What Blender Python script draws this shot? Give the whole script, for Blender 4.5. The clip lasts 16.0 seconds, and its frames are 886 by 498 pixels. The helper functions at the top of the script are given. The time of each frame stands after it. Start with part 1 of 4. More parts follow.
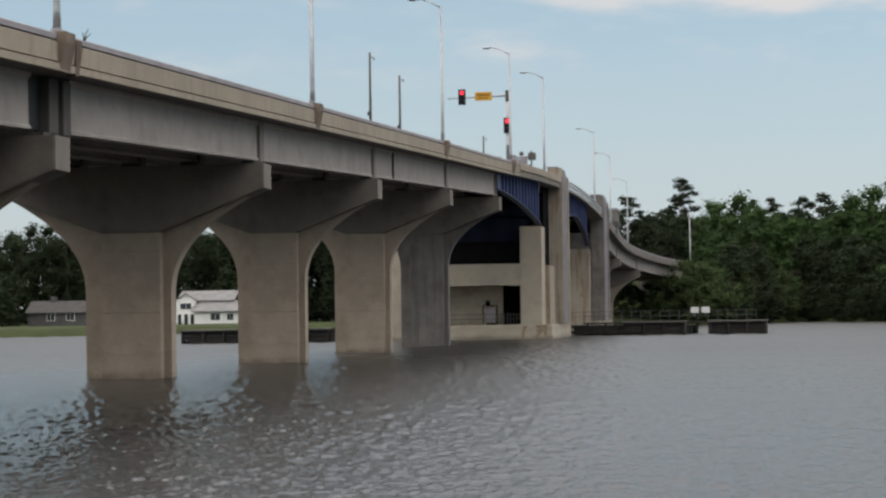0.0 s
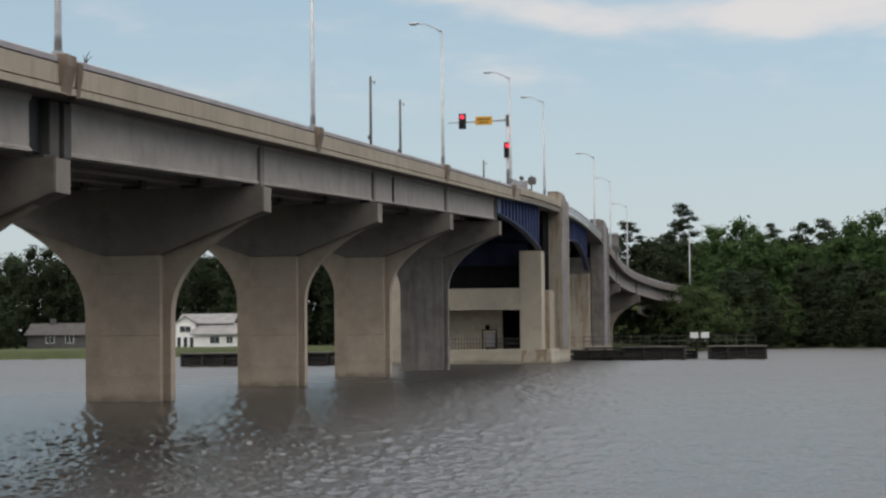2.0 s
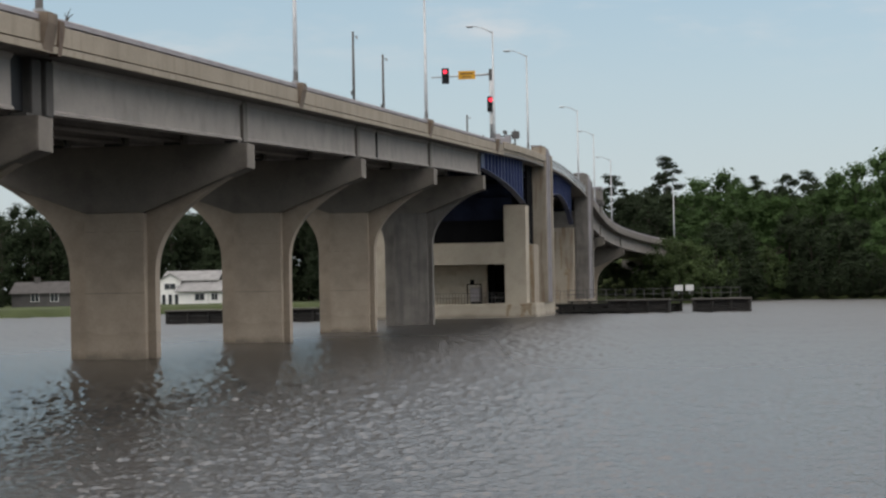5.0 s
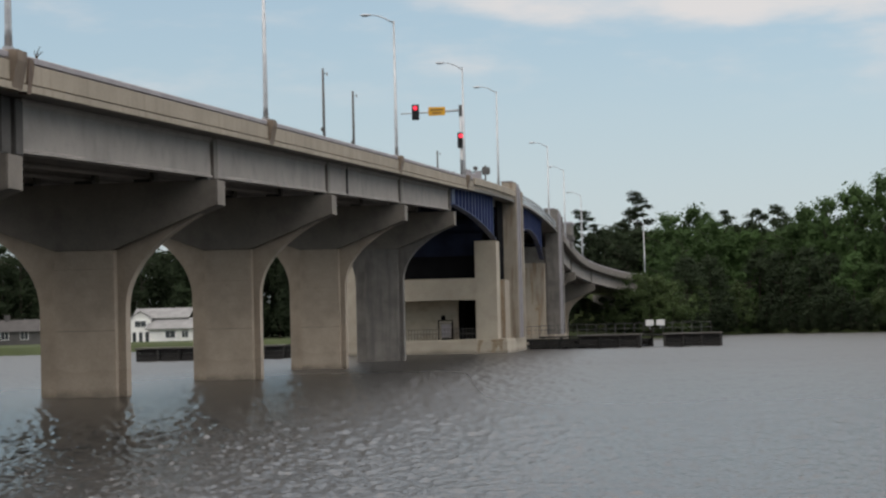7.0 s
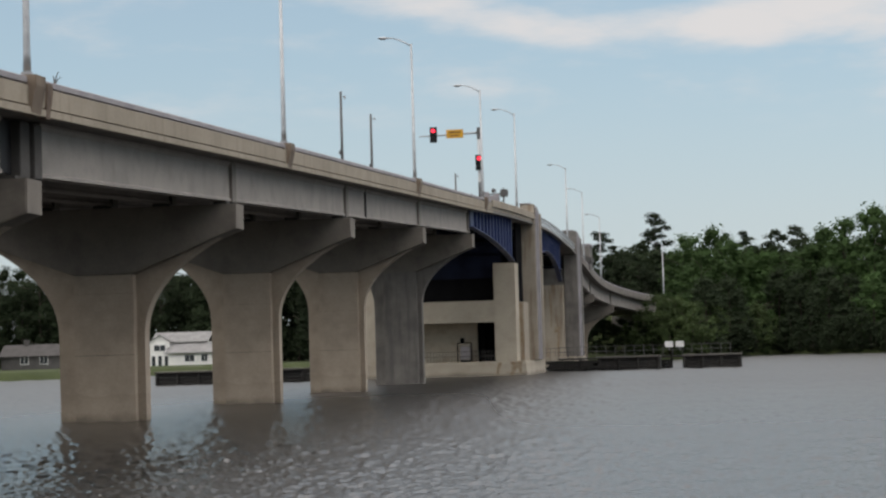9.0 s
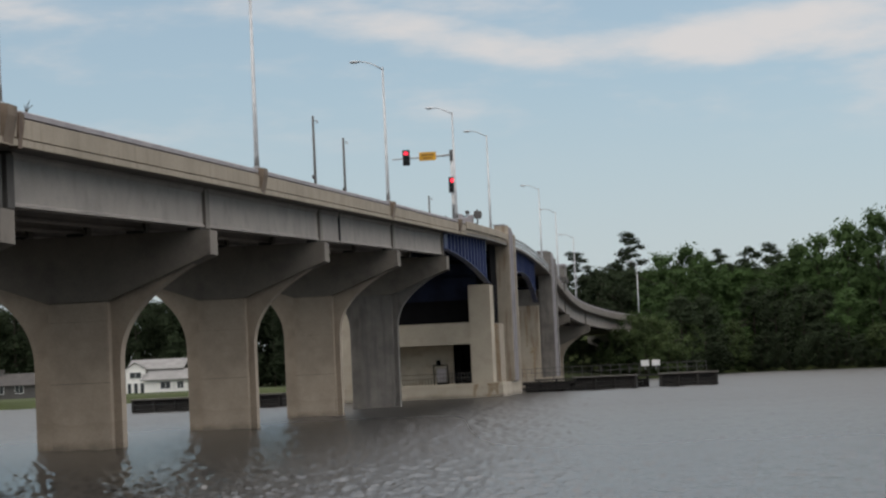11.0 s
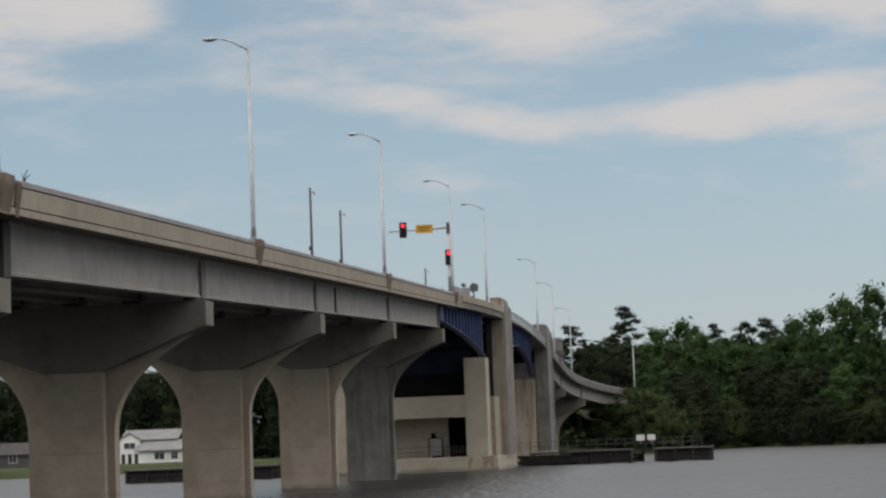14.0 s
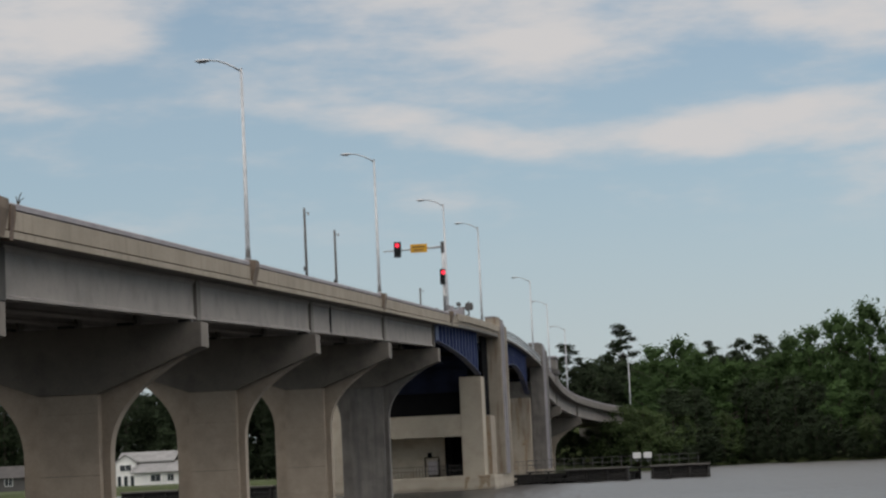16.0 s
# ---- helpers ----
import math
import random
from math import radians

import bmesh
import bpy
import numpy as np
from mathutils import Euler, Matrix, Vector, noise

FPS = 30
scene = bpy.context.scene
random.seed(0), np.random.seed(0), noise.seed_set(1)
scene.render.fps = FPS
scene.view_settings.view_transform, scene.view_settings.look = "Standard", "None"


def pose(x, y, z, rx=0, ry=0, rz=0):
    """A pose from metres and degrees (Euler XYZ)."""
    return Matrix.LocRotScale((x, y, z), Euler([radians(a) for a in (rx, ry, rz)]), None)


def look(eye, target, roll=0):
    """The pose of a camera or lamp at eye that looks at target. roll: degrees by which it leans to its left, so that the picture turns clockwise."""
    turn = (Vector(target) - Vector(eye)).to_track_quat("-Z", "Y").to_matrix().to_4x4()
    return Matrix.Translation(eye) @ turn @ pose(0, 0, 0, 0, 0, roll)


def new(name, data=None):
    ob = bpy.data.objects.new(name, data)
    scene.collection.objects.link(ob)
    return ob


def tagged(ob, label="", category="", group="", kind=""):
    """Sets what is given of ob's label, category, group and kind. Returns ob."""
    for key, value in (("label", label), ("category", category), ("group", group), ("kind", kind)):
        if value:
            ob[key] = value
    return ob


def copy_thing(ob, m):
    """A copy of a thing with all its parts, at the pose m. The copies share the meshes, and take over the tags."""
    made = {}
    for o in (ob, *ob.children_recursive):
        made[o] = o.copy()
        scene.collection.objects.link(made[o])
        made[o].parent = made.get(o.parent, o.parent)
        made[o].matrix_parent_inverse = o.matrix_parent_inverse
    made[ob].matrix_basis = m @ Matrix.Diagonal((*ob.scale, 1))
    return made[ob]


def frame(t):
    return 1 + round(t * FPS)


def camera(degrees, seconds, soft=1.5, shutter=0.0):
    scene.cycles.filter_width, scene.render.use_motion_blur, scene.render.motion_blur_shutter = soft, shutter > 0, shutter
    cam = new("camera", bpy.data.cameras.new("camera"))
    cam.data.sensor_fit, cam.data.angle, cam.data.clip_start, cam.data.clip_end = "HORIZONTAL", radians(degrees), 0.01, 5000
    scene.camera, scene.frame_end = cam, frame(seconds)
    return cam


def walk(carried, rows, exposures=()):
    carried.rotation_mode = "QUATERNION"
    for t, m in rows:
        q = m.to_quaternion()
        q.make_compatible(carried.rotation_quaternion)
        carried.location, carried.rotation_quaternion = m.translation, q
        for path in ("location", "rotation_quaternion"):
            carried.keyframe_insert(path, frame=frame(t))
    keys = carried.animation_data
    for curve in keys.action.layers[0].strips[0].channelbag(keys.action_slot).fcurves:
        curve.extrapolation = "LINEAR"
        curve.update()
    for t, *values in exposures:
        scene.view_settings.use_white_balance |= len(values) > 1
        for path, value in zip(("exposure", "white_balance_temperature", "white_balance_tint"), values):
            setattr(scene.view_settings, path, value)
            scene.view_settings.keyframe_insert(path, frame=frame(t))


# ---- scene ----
cam = camera(23.0, 16.0, soft=2.4)
EYE = (0.0, 0.0, 2.75)
# seconds and the turn of a camera that stands on the bank: tilt, lean, heading
TURNS = [
    (0.0, 91.664, 0.802, 8.717),
    (0.5, 91.535, 0.690, 8.700),
    (1.0, 91.828, 0.792, 9.194),
    (1.5, 92.438, 0.726, 9.420),
    (2.0, 92.298, 0.543, 8.703),
    (2.5, 92.636, 0.737, 8.875),
    (3.0, 92.771, 1.090, 8.496),
    (3.5, 92.629, 0.936, 8.799),
    (4.0, 92.045, 1.387, 8.614),
    (4.2, 91.728, 1.259, 8.602),
    (6.3, 90.915, 1.026, 8.182),
    (6.5, 91.191, 1.044, 8.298),
    (7.0, 92.037, 1.363, 7.546),
    (7.5, 92.173, 1.266, 8.021),
    (8.0, 92.032, 1.595, 8.222),
    (8.5, 92.458, 1.601, 8.052),
    (8.7, 92.562, 1.600, 8.052),
    (10.8, 93.017, 2.592, 7.593),
    (11.0, 93.210, 2.604, 7.423),
    (11.5, 94.414, 2.576, 7.071),
    (12.0, 94.767, 2.420, 6.579),
    (12.5, 95.343, 2.491, 6.659),
    (13.0, 95.335, 2.143, 7.127),
    (13.5, 95.436, 1.998, 7.041),
    (14.0, 95.114, 2.139, 7.291),
    (14.5, 95.478, 2.380, 6.876),
    (15.0, 95.444, 2.311, 6.785),
    (15.5, 95.394, 2.449, 6.307),
    (16.0, 95.617, 2.640, 7.195),
]
walk(cam, [(t, pose(*EYE, rx, ry, rz)) for t, rx, ry, rz in TURNS],
     [(0.0, 0.0), (8.7, 0.0), (10.8, -0.08), (12.0, -0.22), (16.0, -0.25)])

# ---- light ----
SUN_AZ, SUN_EL = 232.0, 42.0      # degrees: compass bearing from +y towards +x, height
sun_way = Vector((math.sin(radians(SUN_AZ)) * math.cos(radians(SUN_EL)), math.cos(radians(SUN_AZ)) * math.cos(radians(SUN_EL)), math.sin(radians(SUN_EL))))
sun_data = bpy.data.lights.new("sun", "SUN")
sun_data.energy, sun_data.angle, sun_data.color = 0.35, radians(32), (1.0, 0.93, 0.84)
sun = new("sun", sun_data)
sun.matrix_world = look(sun_way * 200, (0, 0, 0))

world = bpy.data.worlds.new("sky")
scene.world = world
world.use_nodes = True
wt = world.node_tree
wt.nodes.clear()


def wnode(kind, **values):
    n = wt.nodes.new(kind)
    for k, v in values.items():
        n.inputs[k].default_value = v
    return n


w_out = wnode("ShaderNodeOutputWorld")
w_bg = wnode("ShaderNodeBackground", Strength=0.115)
w_sky = wt.nodes.new("ShaderNodeTexSky")
w_sky.sky_type, w_sky.sun_disc = "NISHITA", False
w_sky.sun_elevation, w_sky.sun_rotation = radians(SUN_EL), radians(SUN_AZ)
w_sky.air_density, w_sky.dust_density, w_sky.ozone_density = 1.0, 1.6, 1.5
w_co = wt.nodes.new("ShaderNodeTexCoord")
w_map = wt.nodes.new("ShaderNodeMapping")
w_map.inputs["Scale"].default_value = (3.2, 3.2, 11.0)
w_map.inputs["Location"].default_value = (0.9, 0.35, 0.0)
w_noise = wnode("ShaderNodeTexNoise", Scale=3.4, Detail=8.0, Roughness=0.58)
w_sep = wt.nodes.new("ShaderNodeSeparateXYZ")
w_low = wt.nodes.new("ShaderNodeMapRange")
w_low.interpolation_type = "SMOOTHSTEP"
for key, value in (("From Min", 0.085), ("From Max", 0.125)):
    w_low.inputs[key].default_value = value
def wmath(op, a, b=0.0, c=0.0):
    n = wt.nodes.new("ShaderNodeMath")
    n.operation = op
    for slot, v in enumerate((a, b, c)):
        if isinstance(v, (int, float)):
            n.inputs[slot].default_value = v
        else:
            wt.links.new(v, n.inputs[slot])
    return n.outputs[0]


# drifts of thin cloud: bearing and height as slopes, half length, half depth, tilt, weight
wt.links.new(w_co.outputs["Generated"], w_sep.inputs[0])
ahead = wmath("MAXIMUM", wmath("ABSOLUTE", w_sep.outputs["Y"]), 0.02)
w_u, w_v = wmath("DIVIDE", w_sep.outputs["X"], ahead), wmath("DIVIDE", w_sep.outputs["Z"], ahead)
w_field = wmath("MULTIPLY_ADD", w_noise.outputs[0], 3.0, -1.53)
for u0, v0, su, sv, tilt, weight in ((-0.31, 0.226, 0.085, 0.042, 0.1, 1.0), (-0.335, 0.186, 0.035, 0.01, 0.0, 0.5), (-0.13, 0.212, 0.11, 0.03, -0.07, 0.85),
                                     (-0.07, 0.19, 0.09, 0.02, -0.1, 0.5), (0.06, 0.2, 0.1, 0.024, -0.07, 0.85), (-0.14, 0.158, 0.08, 0.012, -0.2, 0.75),
                                     (-0.05, 0.145, 0.08, 0.015, -0.08, 0.8), (0.05, 0.149, 0.08, 0.016, 0.05, 0.9), (0.1, 0.125, 0.06, 0.026, 0.0, 0.55)):
    du = wmath("SUBTRACT", w_u, u0)
    dv = wmath("SUBTRACT", wmath("SUBTRACT", w_v, v0), wmath("MULTIPLY", du, tilt))
    far2 = wmath("ADD", wmath("POWER", wmath("ABSOLUTE", wmath("DIVIDE", du, su)), 2.0), wmath("POWER", wmath("ABSOLUTE", wmath("DIVIDE", dv, sv)), 2.0))
    w_field = wmath("ADD", w_field, wmath("MULTIPLY", wmath("MAXIMUM", wmath("SUBTRACT", 1.0, far2), 0.0), weight))
w_cut = wt.nodes.new("ShaderNodeMapRange")
w_cut.interpolation_type = "SMOOTHSTEP"
for key, value in (("From Min", -0.15), ("From Max", 1.05), ("To Max", 0.97)):
    w_cut.inputs[key].default_value = value
wt.links.new(w_field, w_cut.inputs["Value"])
w_mul = wt.nodes.new("ShaderNodeMath")
w_mul.operation = "MULTIPLY"
w_over = wt.nodes.new("ShaderNodeMapRange")      # closed cloud overhead
for key, value in (("From Min", 0.215), ("From Max", 0.31), ("To Min", 0.0), ("To Max", 1.0)):
    w_over.inputs[key].default_value = value
w_max = wt.nodes.new("ShaderNodeMath")
w_max.operation = "MAXIMUM"
w_mix = wt.nodes.new("ShaderNodeMixRGB")
w_mix.inputs["Color2"].default_value = (6.4, 6.2, 6.15, 1)
# an overcast sky is brightest overhead
w_high = wt.nodes.new("ShaderNodeMapRange")
w_high.interpolation_type = "SMOOTHSTEP"
for key, value in (("From Min", 0.21), ("From Max", 0.62), ("To Min", 1.0), ("To Max", 2.85)):
    w_high.inputs[key].default_value = value
w_lift = wt.nodes.new("ShaderNodeVectorMath")
w_lift.operation = "SCALE"
w_veil = wt.nodes.new("ShaderNodeMixRGB")
w_near = wt.nodes.new("ShaderNodeMapRange")
for key, value in (("From Min", 0.0), ("From Max", 0.24), ("To Min", 0.85), ("To Max", 0.3)):
    w_near.inputs[key].default_value = value
w_haze = wt.nodes.new("ShaderNodeMixRGB")       # pale haze at the horizon, bluer above
w_haze.inputs["Color1"].default_value, w_haze.inputs["Color2"].default_value = (5.7, 6.1, 6.25, 1), (4.35, 5.7, 6.55, 1)
w_deep = wt.nodes.new("ShaderNodeMapRange")
for key, value in (("From Min", 0.0), ("From Max", 0.13)):
    w_deep.inputs[key].default_value = value
for a, b in ((w_co.outputs["Generated"], w_map.inputs["Vector"]), (w_map.outputs[0], w_noise.inputs["Vector"]),
             (w_sep.outputs["Z"], w_low.inputs["Value"]),
             (w_cut.outputs[0], w_mul.inputs[0]), (w_low.outputs[0], w_mul.inputs[1]),
             (w_sky.outputs[0], w_veil.inputs["Color1"]), (w_veil.outputs[0], w_mix.inputs["Color1"]), (w_sep.outputs["Z"], w_deep.inputs["Value"]), (w_deep.outputs[0], w_haze.inputs["Fac"]), (w_haze.outputs[0], w_veil.inputs["Color2"]), (w_mul.outputs[0], w_max.inputs[0]), (w_sep.outputs["Z"], w_over.inputs["Value"]), (w_over.outputs[0], w_max.inputs[1]), (w_max.outputs[0], w_mix.inputs["Fac"]), (w_sep.outputs["Z"], w_near.inputs["Value"]), (w_near.outputs[0], w_veil.inputs["Fac"]),
             (w_sep.outputs["Z"], w_high.inputs["Value"]), (w_mix.outputs[0], w_lift.inputs[0]), (w_high.outputs[0], w_lift.inputs[3]), (w_lift.outputs[0], w_bg.inputs["Color"]), (w_bg.outputs[0], w_out.inputs[0])):
    wt.links.new(a, b)


# ---- materials ----
def material(name, color, color2=None, rough=0.8, metal=0.0, scale=0.8, fine=9.0, bump=0.09, stain=None, stain_amount=0.0, streak=False, vary=0.0, spec=0.4, tide=0.0):
    """Two scales of tone, fine relief and, where asked, stains that run down the face."""
    m = bpy.data.materials.new(name)
    m.use_nodes = True
    nt = m.node_tree
    bs = nt.nodes["Principled BSDF"]
    bs.inputs["Roughness"].default_value, bs.inputs["Metallic"].default_value = rough, metal
    bs.inputs["Specular IOR Level"].default_value = spec
    co = nt.nodes.new("ShaderNodeTexCoord")
    big = nt.nodes.new("ShaderNodeTexNoise")
    big.inputs["Scale"].default_value, big.inputs["Detail"].default_value = scale, 5
    small = nt.nodes.new("ShaderNodeTexNoise")
    small.inputs["Scale"].default_value, small.inputs["Detail"].default_value = fine, 6
    nt.links.new(co.outputs["Object"], big.inputs["Vector"])
    nt.links.new(co.outputs["Object"], small.inputs["Vector"])
    c2 = color2 or tuple(v * 0.72 for v in color)
    mix = nt.nodes.new("ShaderNodeMixRGB")
    mix.inputs["Color1"].default_value, mix.inputs["Color2"].default_value = (*color, 1), (*c2, 1)
    ramp = nt.nodes.new("ShaderNodeMapRange")
    ramp.inputs["From Min"].default_value, ramp.inputs["From Max"].default_value = 0.35, 0.68
    nt.links.new(big.outputs[0], ramp.inputs["Value"])
    nt.links.new(ramp.outputs[0], mix.inputs["Fac"])
    grain = nt.nodes.new("ShaderNodeMixRGB")
    grain.blend_type = "OVERLAY"
    grain.inputs["Fac"].default_value = 0.16
    nt.links.new(mix.outputs[0], grain.inputs["Color1"])
    nt.links.new(small.outputs[0], grain.inputs["Color2"])
    last = grain.outputs[0]
    if stain:
        mp = nt.nodes.new("ShaderNodeMapping")
        mp.inputs["Scale"].default_value = (1.6, 1.6, 0.16) if streak else (0.7, 0.7, 0.7)
        nt.links.new(co.outputs["Object"], mp.inputs["Vector"])
        sn = nt.nodes.new("ShaderNodeTexNoise")
        sn.inputs["Scale"].default_value, sn.inputs["Detail"].default_value = 1.3, 6
        nt.links.new(mp.outputs[0], sn.inputs["Vector"])
        sr = nt.nodes.new("ShaderNodeMapRange")
        for k, v in (("From Min", 0.5), ("From Max", 0.72), ("To Max", stain_amount)):
            sr.inputs[k].default_value = v
        nt.links.new(sn.outputs[0], sr.inputs["Value"])
        sm = nt.nodes.new("ShaderNodeMixRGB")
        sm.inputs["Color2"].default_value = (*stain, 1)
        nt.links.new(sr.outputs[0], sm.inputs["Fac"])
        nt.links.new(last, sm.inputs["Color1"])
        last = sm.outputs[0]
    if tide:
        # wet dark edge at the waterline and a pale crust with ragged stains above it
        sep = nt.nodes.new("ShaderNodeSeparateXYZ")
        nt.links.new(co.outputs["Object"], sep.inputs[0])
        wob = nt.nodes.new("ShaderNodeMath")
        wob.operation = "MULTIPLY_ADD"
        wob.inputs[1].default_value = -0.9
        nt.links.new(big.outputs[0], wob.inputs[0])
        nt.links.new(sep.outputs["Z"], wob.inputs[2])
        for low, high, tint, amount in ((tide - 0.45, tide - 0.05, (0.07, 0.06, 0.05), 0.55), (tide + 0.75, tide + 0.25, (0.2, 0.165, 0.13), 0.22)):
            tr = nt.nodes.new("ShaderNodeMapRange")
            for k, v in (("From Min", high), ("From Max", low), ("To Max", amount)):
                tr.inputs[k].default_value = v
            nt.links.new(wob.outputs[0], tr.inputs["Value"])
            if low > high:
                cutoff = nt.nodes.new("ShaderNodeMath")
                cutoff.operation = "LESS_THAN"
                cutoff.inputs[1].default_value = low
                nt.links.new(wob.outputs[0], cutoff.inputs[0])
                both = nt.nodes.new("ShaderNodeMath")
                both.operation = "MULTIPLY"
                nt.links.new(tr.outputs[0], both.inputs[0])
                nt.links.new(cutoff.outputs[0], both.inputs[1])
                source = both.outputs[0]
            else:
                source = tr.outputs[0]
            tm = nt.nodes.new("ShaderNodeMixRGB")
            tm.inputs["Color2"].default_value = (*tint, 1)
            nt.links.new(source, tm.inputs["Fac"])
            nt.links.new(last, tm.inputs["Color1"])
            last = tm.outputs[0]
    if vary:
        info = nt.nodes.new("ShaderNodeObjectInfo")
        vr = nt.nodes.new("ShaderNodeMapRange")
        vr.inputs["To Min"].default_value, vr.inputs["To Max"].default_value = 1 - vary, 1 + vary
        nt.links.new(info.outputs["Random"], vr.inputs["Value"])
        hs = nt.nodes.new("ShaderNodeHueSaturation")
        nt.links.new(vr.outputs[0], hs.inputs["Value"])
        nt.links.new(last, hs.inputs["Color"])
        last = hs.outputs[0]
    nt.links.new(last, bs.inputs["Base Color"])
    if bump:
        bp = nt.nodes.new("ShaderNodeBump")
        bp.inputs["Strength"].default_value, bp.inputs["Distance"].default_value = bump, 0.03
        nt.links.new(small.outputs[0], bp.inputs["Height"])
        nt.links.new(bp.outputs[0], bs.inputs["Normal"])
    return m


CONCRETE = material("pier_concrete", (0.39, 0.325, 0.255), (0.325, 0.27, 0.212), stain=(0.22, 0.185, 0.15), stain_amount=0.5, tide=2.4)
# greyer pour of the caps, darkened further for the shade under the deck
CAPCONCRETE = material("shaded_grey_cap_concrete", (0.19, 0.168, 0.142), (0.145, 0.128, 0.11), stain=(0.09, 0.08, 0.07), stain_amount=0.5)
WEATHERED = material("weathered_concrete", (0.195, 0.18, 0.162), (0.125, 0.116, 0.106), stain=(0.09, 0.085, 0.08), stain_amount=0.8, streak=True)
RUSTY = material("rust_streaked_concrete", (0.345, 0.3, 0.24), (0.28, 0.242, 0.193), stain=(0.17, 0.105, 0.055), stain_amount=0.9, streak=True, tide=2.4)
PARAPET = material("parapet_concrete", (0.32, 0.275, 0.215), (0.255, 0.22, 0.17), scale=0.5, stain=(0.17, 0.14, 0.105), stain_amount=0.45, streak=True)
PALE = material("pale_pier_concrete", (0.42, 0.37, 0.295), (0.36, 0.315, 0.25), scale=0.4, stain=(0.24, 0.19, 0.135), stain_amount=0.3, tide=2.4)
BAYWALL = material("pale_painted_wall", (0.55, 0.49, 0.39), (0.47, 0.42, 0.33), stain=(0.25, 0.18, 0.1), stain_amount=0.4)
RUST = material("rust_stain", (0.24, 0.175, 0.11), (0.31, 0.255, 0.185), scale=2.0, rough=0.9)
COPING = material("grey_coping", (0.30, 0.28, 0.29), (0.23, 0.215, 0.225), rough=0.7)
GIRDER = material("grey_girder_concrete", (0.31, 0.28, 0.255), (0.25, 0.227, 0.207), rough=0.75, scale=0.35, stain=(0.15, 0.14, 0.135), stain_amount=0.45)
PEDESTAL = material("stained_pedestal_concrete", (0.2, 0.155, 0.115), (0.13, 0.1, 0.075), stain=(0.07, 0.055, 0.042), stain_amount=0.7, streak=True)
DIAPHRAGM = material("stained_diaphragm_concrete", (0.2, 0.18, 0.16), (0.15, 0.135, 0.12), stain=(0.09, 0.08, 0.07), stain_amount=0.6, streak=True)
BROWNBAND = material("dark_brown_band", (0.085, 0.06, 0.045), (0.13, 0.095, 0.07), scale=3.0, rough=0.9)
BEARING = material("dark_diaphragm", (0.1, 0.095, 0.09), rough=0.9, spec=0.15)
BLUE = material("blue_painted_steel", (0.042, 0.06, 0.15), (0.032, 0.046, 0.115), rough=0.5, stain=(0.1, 0.12, 0.2), stain_amount=0.6, streak=True)
STEEL = material("galvanised_steel", (0.42, 0.43, 0.44), rough=0.45, metal=0.6, scale=2, bump=0.03)
RAILMETAL = material("dull_rail_steel", (0.1, 0.097, 0.094), rough=0.7, metal=0.1, bump=0.03)
ASPHALT = material("asphalt", (0.055, 0.055, 0.057), rough=0.95, fine=40)
TIMBER = material("tarred_timber", (0.024, 0.022, 0.02), (0.016, 0.015, 0.014), rough=0.85, scale=1.5, bump=0.4, vary=0.3)
TIMBERTOP = material("weathered_timber", (0.12, 0.11, 0.10), rough=0.9, scale=1.5)
GRASS = material("lawn_grass", (0.046, 0.058, 0.022), (0.034, 0.043, 0.017), rough=0.95, scale=0.2, fine=3, bump=0.5, spec=0.1)
SIDING = material("white_siding", (0.78, 0.77, 0.74), (0.7, 0.69, 0.67), rough=0.6)
GREYSIDING = material("grey_siding", (0.085, 0.08, 0.077), rough=0.8)
SHINGLE = material("grey_shingle", (0.22, 0.215, 0.21), (0.16, 0.157, 0.153), rough=0.9, fine=6, bump=0.4)
DARKSHINGLE = material("dark_shingle", (0.06, 0.055, 0.052), rough=0.9)
GLASS = material("window_glass", (0.03, 0.035, 0.04), rough=0.08, spec=0.6, bump=0)
WHITE = material("white_paint", (0.75, 0.75, 0.73), rough=0.5)
YELLOW = material("yellow_sign_paint", (0.62, 0.33, 0.02), (0.52, 0.27, 0.02), rough=0.45)
BLACK = material("black_housing", (0.018, 0.018, 0.02), rough=0.6, bump=0.03, spec=0.2)
DARKBAR = material("dark_lettering", (0.2, 0.1, 0.02), rough=0.6)
# shaded copy of the blue paint, for steel under the deck
NAVY = material("shaded_blue_steel", (0.014, 0.018, 0.034), (0.01, 0.012, 0.022), rough=0.8, spec=0.05)
# shade of the shaft and bay put into a near-black; also dark small fittings
INSIDE = material("shade_and_fitting_black", (0.009, 0.009, 0.01), rough=0.9, spec=0.02)
BARK = material("bark", (0.06, 0.048, 0.038), rough=0.95, scale=3)
PALEBARK = material("pale_bark", (0.16, 0.15, 0.135), rough=0.95, scale=3)
LEAF = material("broad_leaves", (0.058, 0.1, 0.032), (0.044, 0.078, 0.026), rough=0.9, scale=0.35, fine=2, bump=0, vary=0.3, spec=0.2)
PINE = material("pine_needles", (0.034, 0.047, 0.024), (0.026, 0.037, 0.02), rough=0.95, scale=0.4, fine=2, bump=0, vary=0.3, spec=0.15)
WILLOW = material("light_shrub_leaves", (0.058, 0.082, 0.03), (0.04, 0.06, 0.022), rough=0.9, scale=0.35, fine=2, bump=0, vary=0.3, spec=0.2)


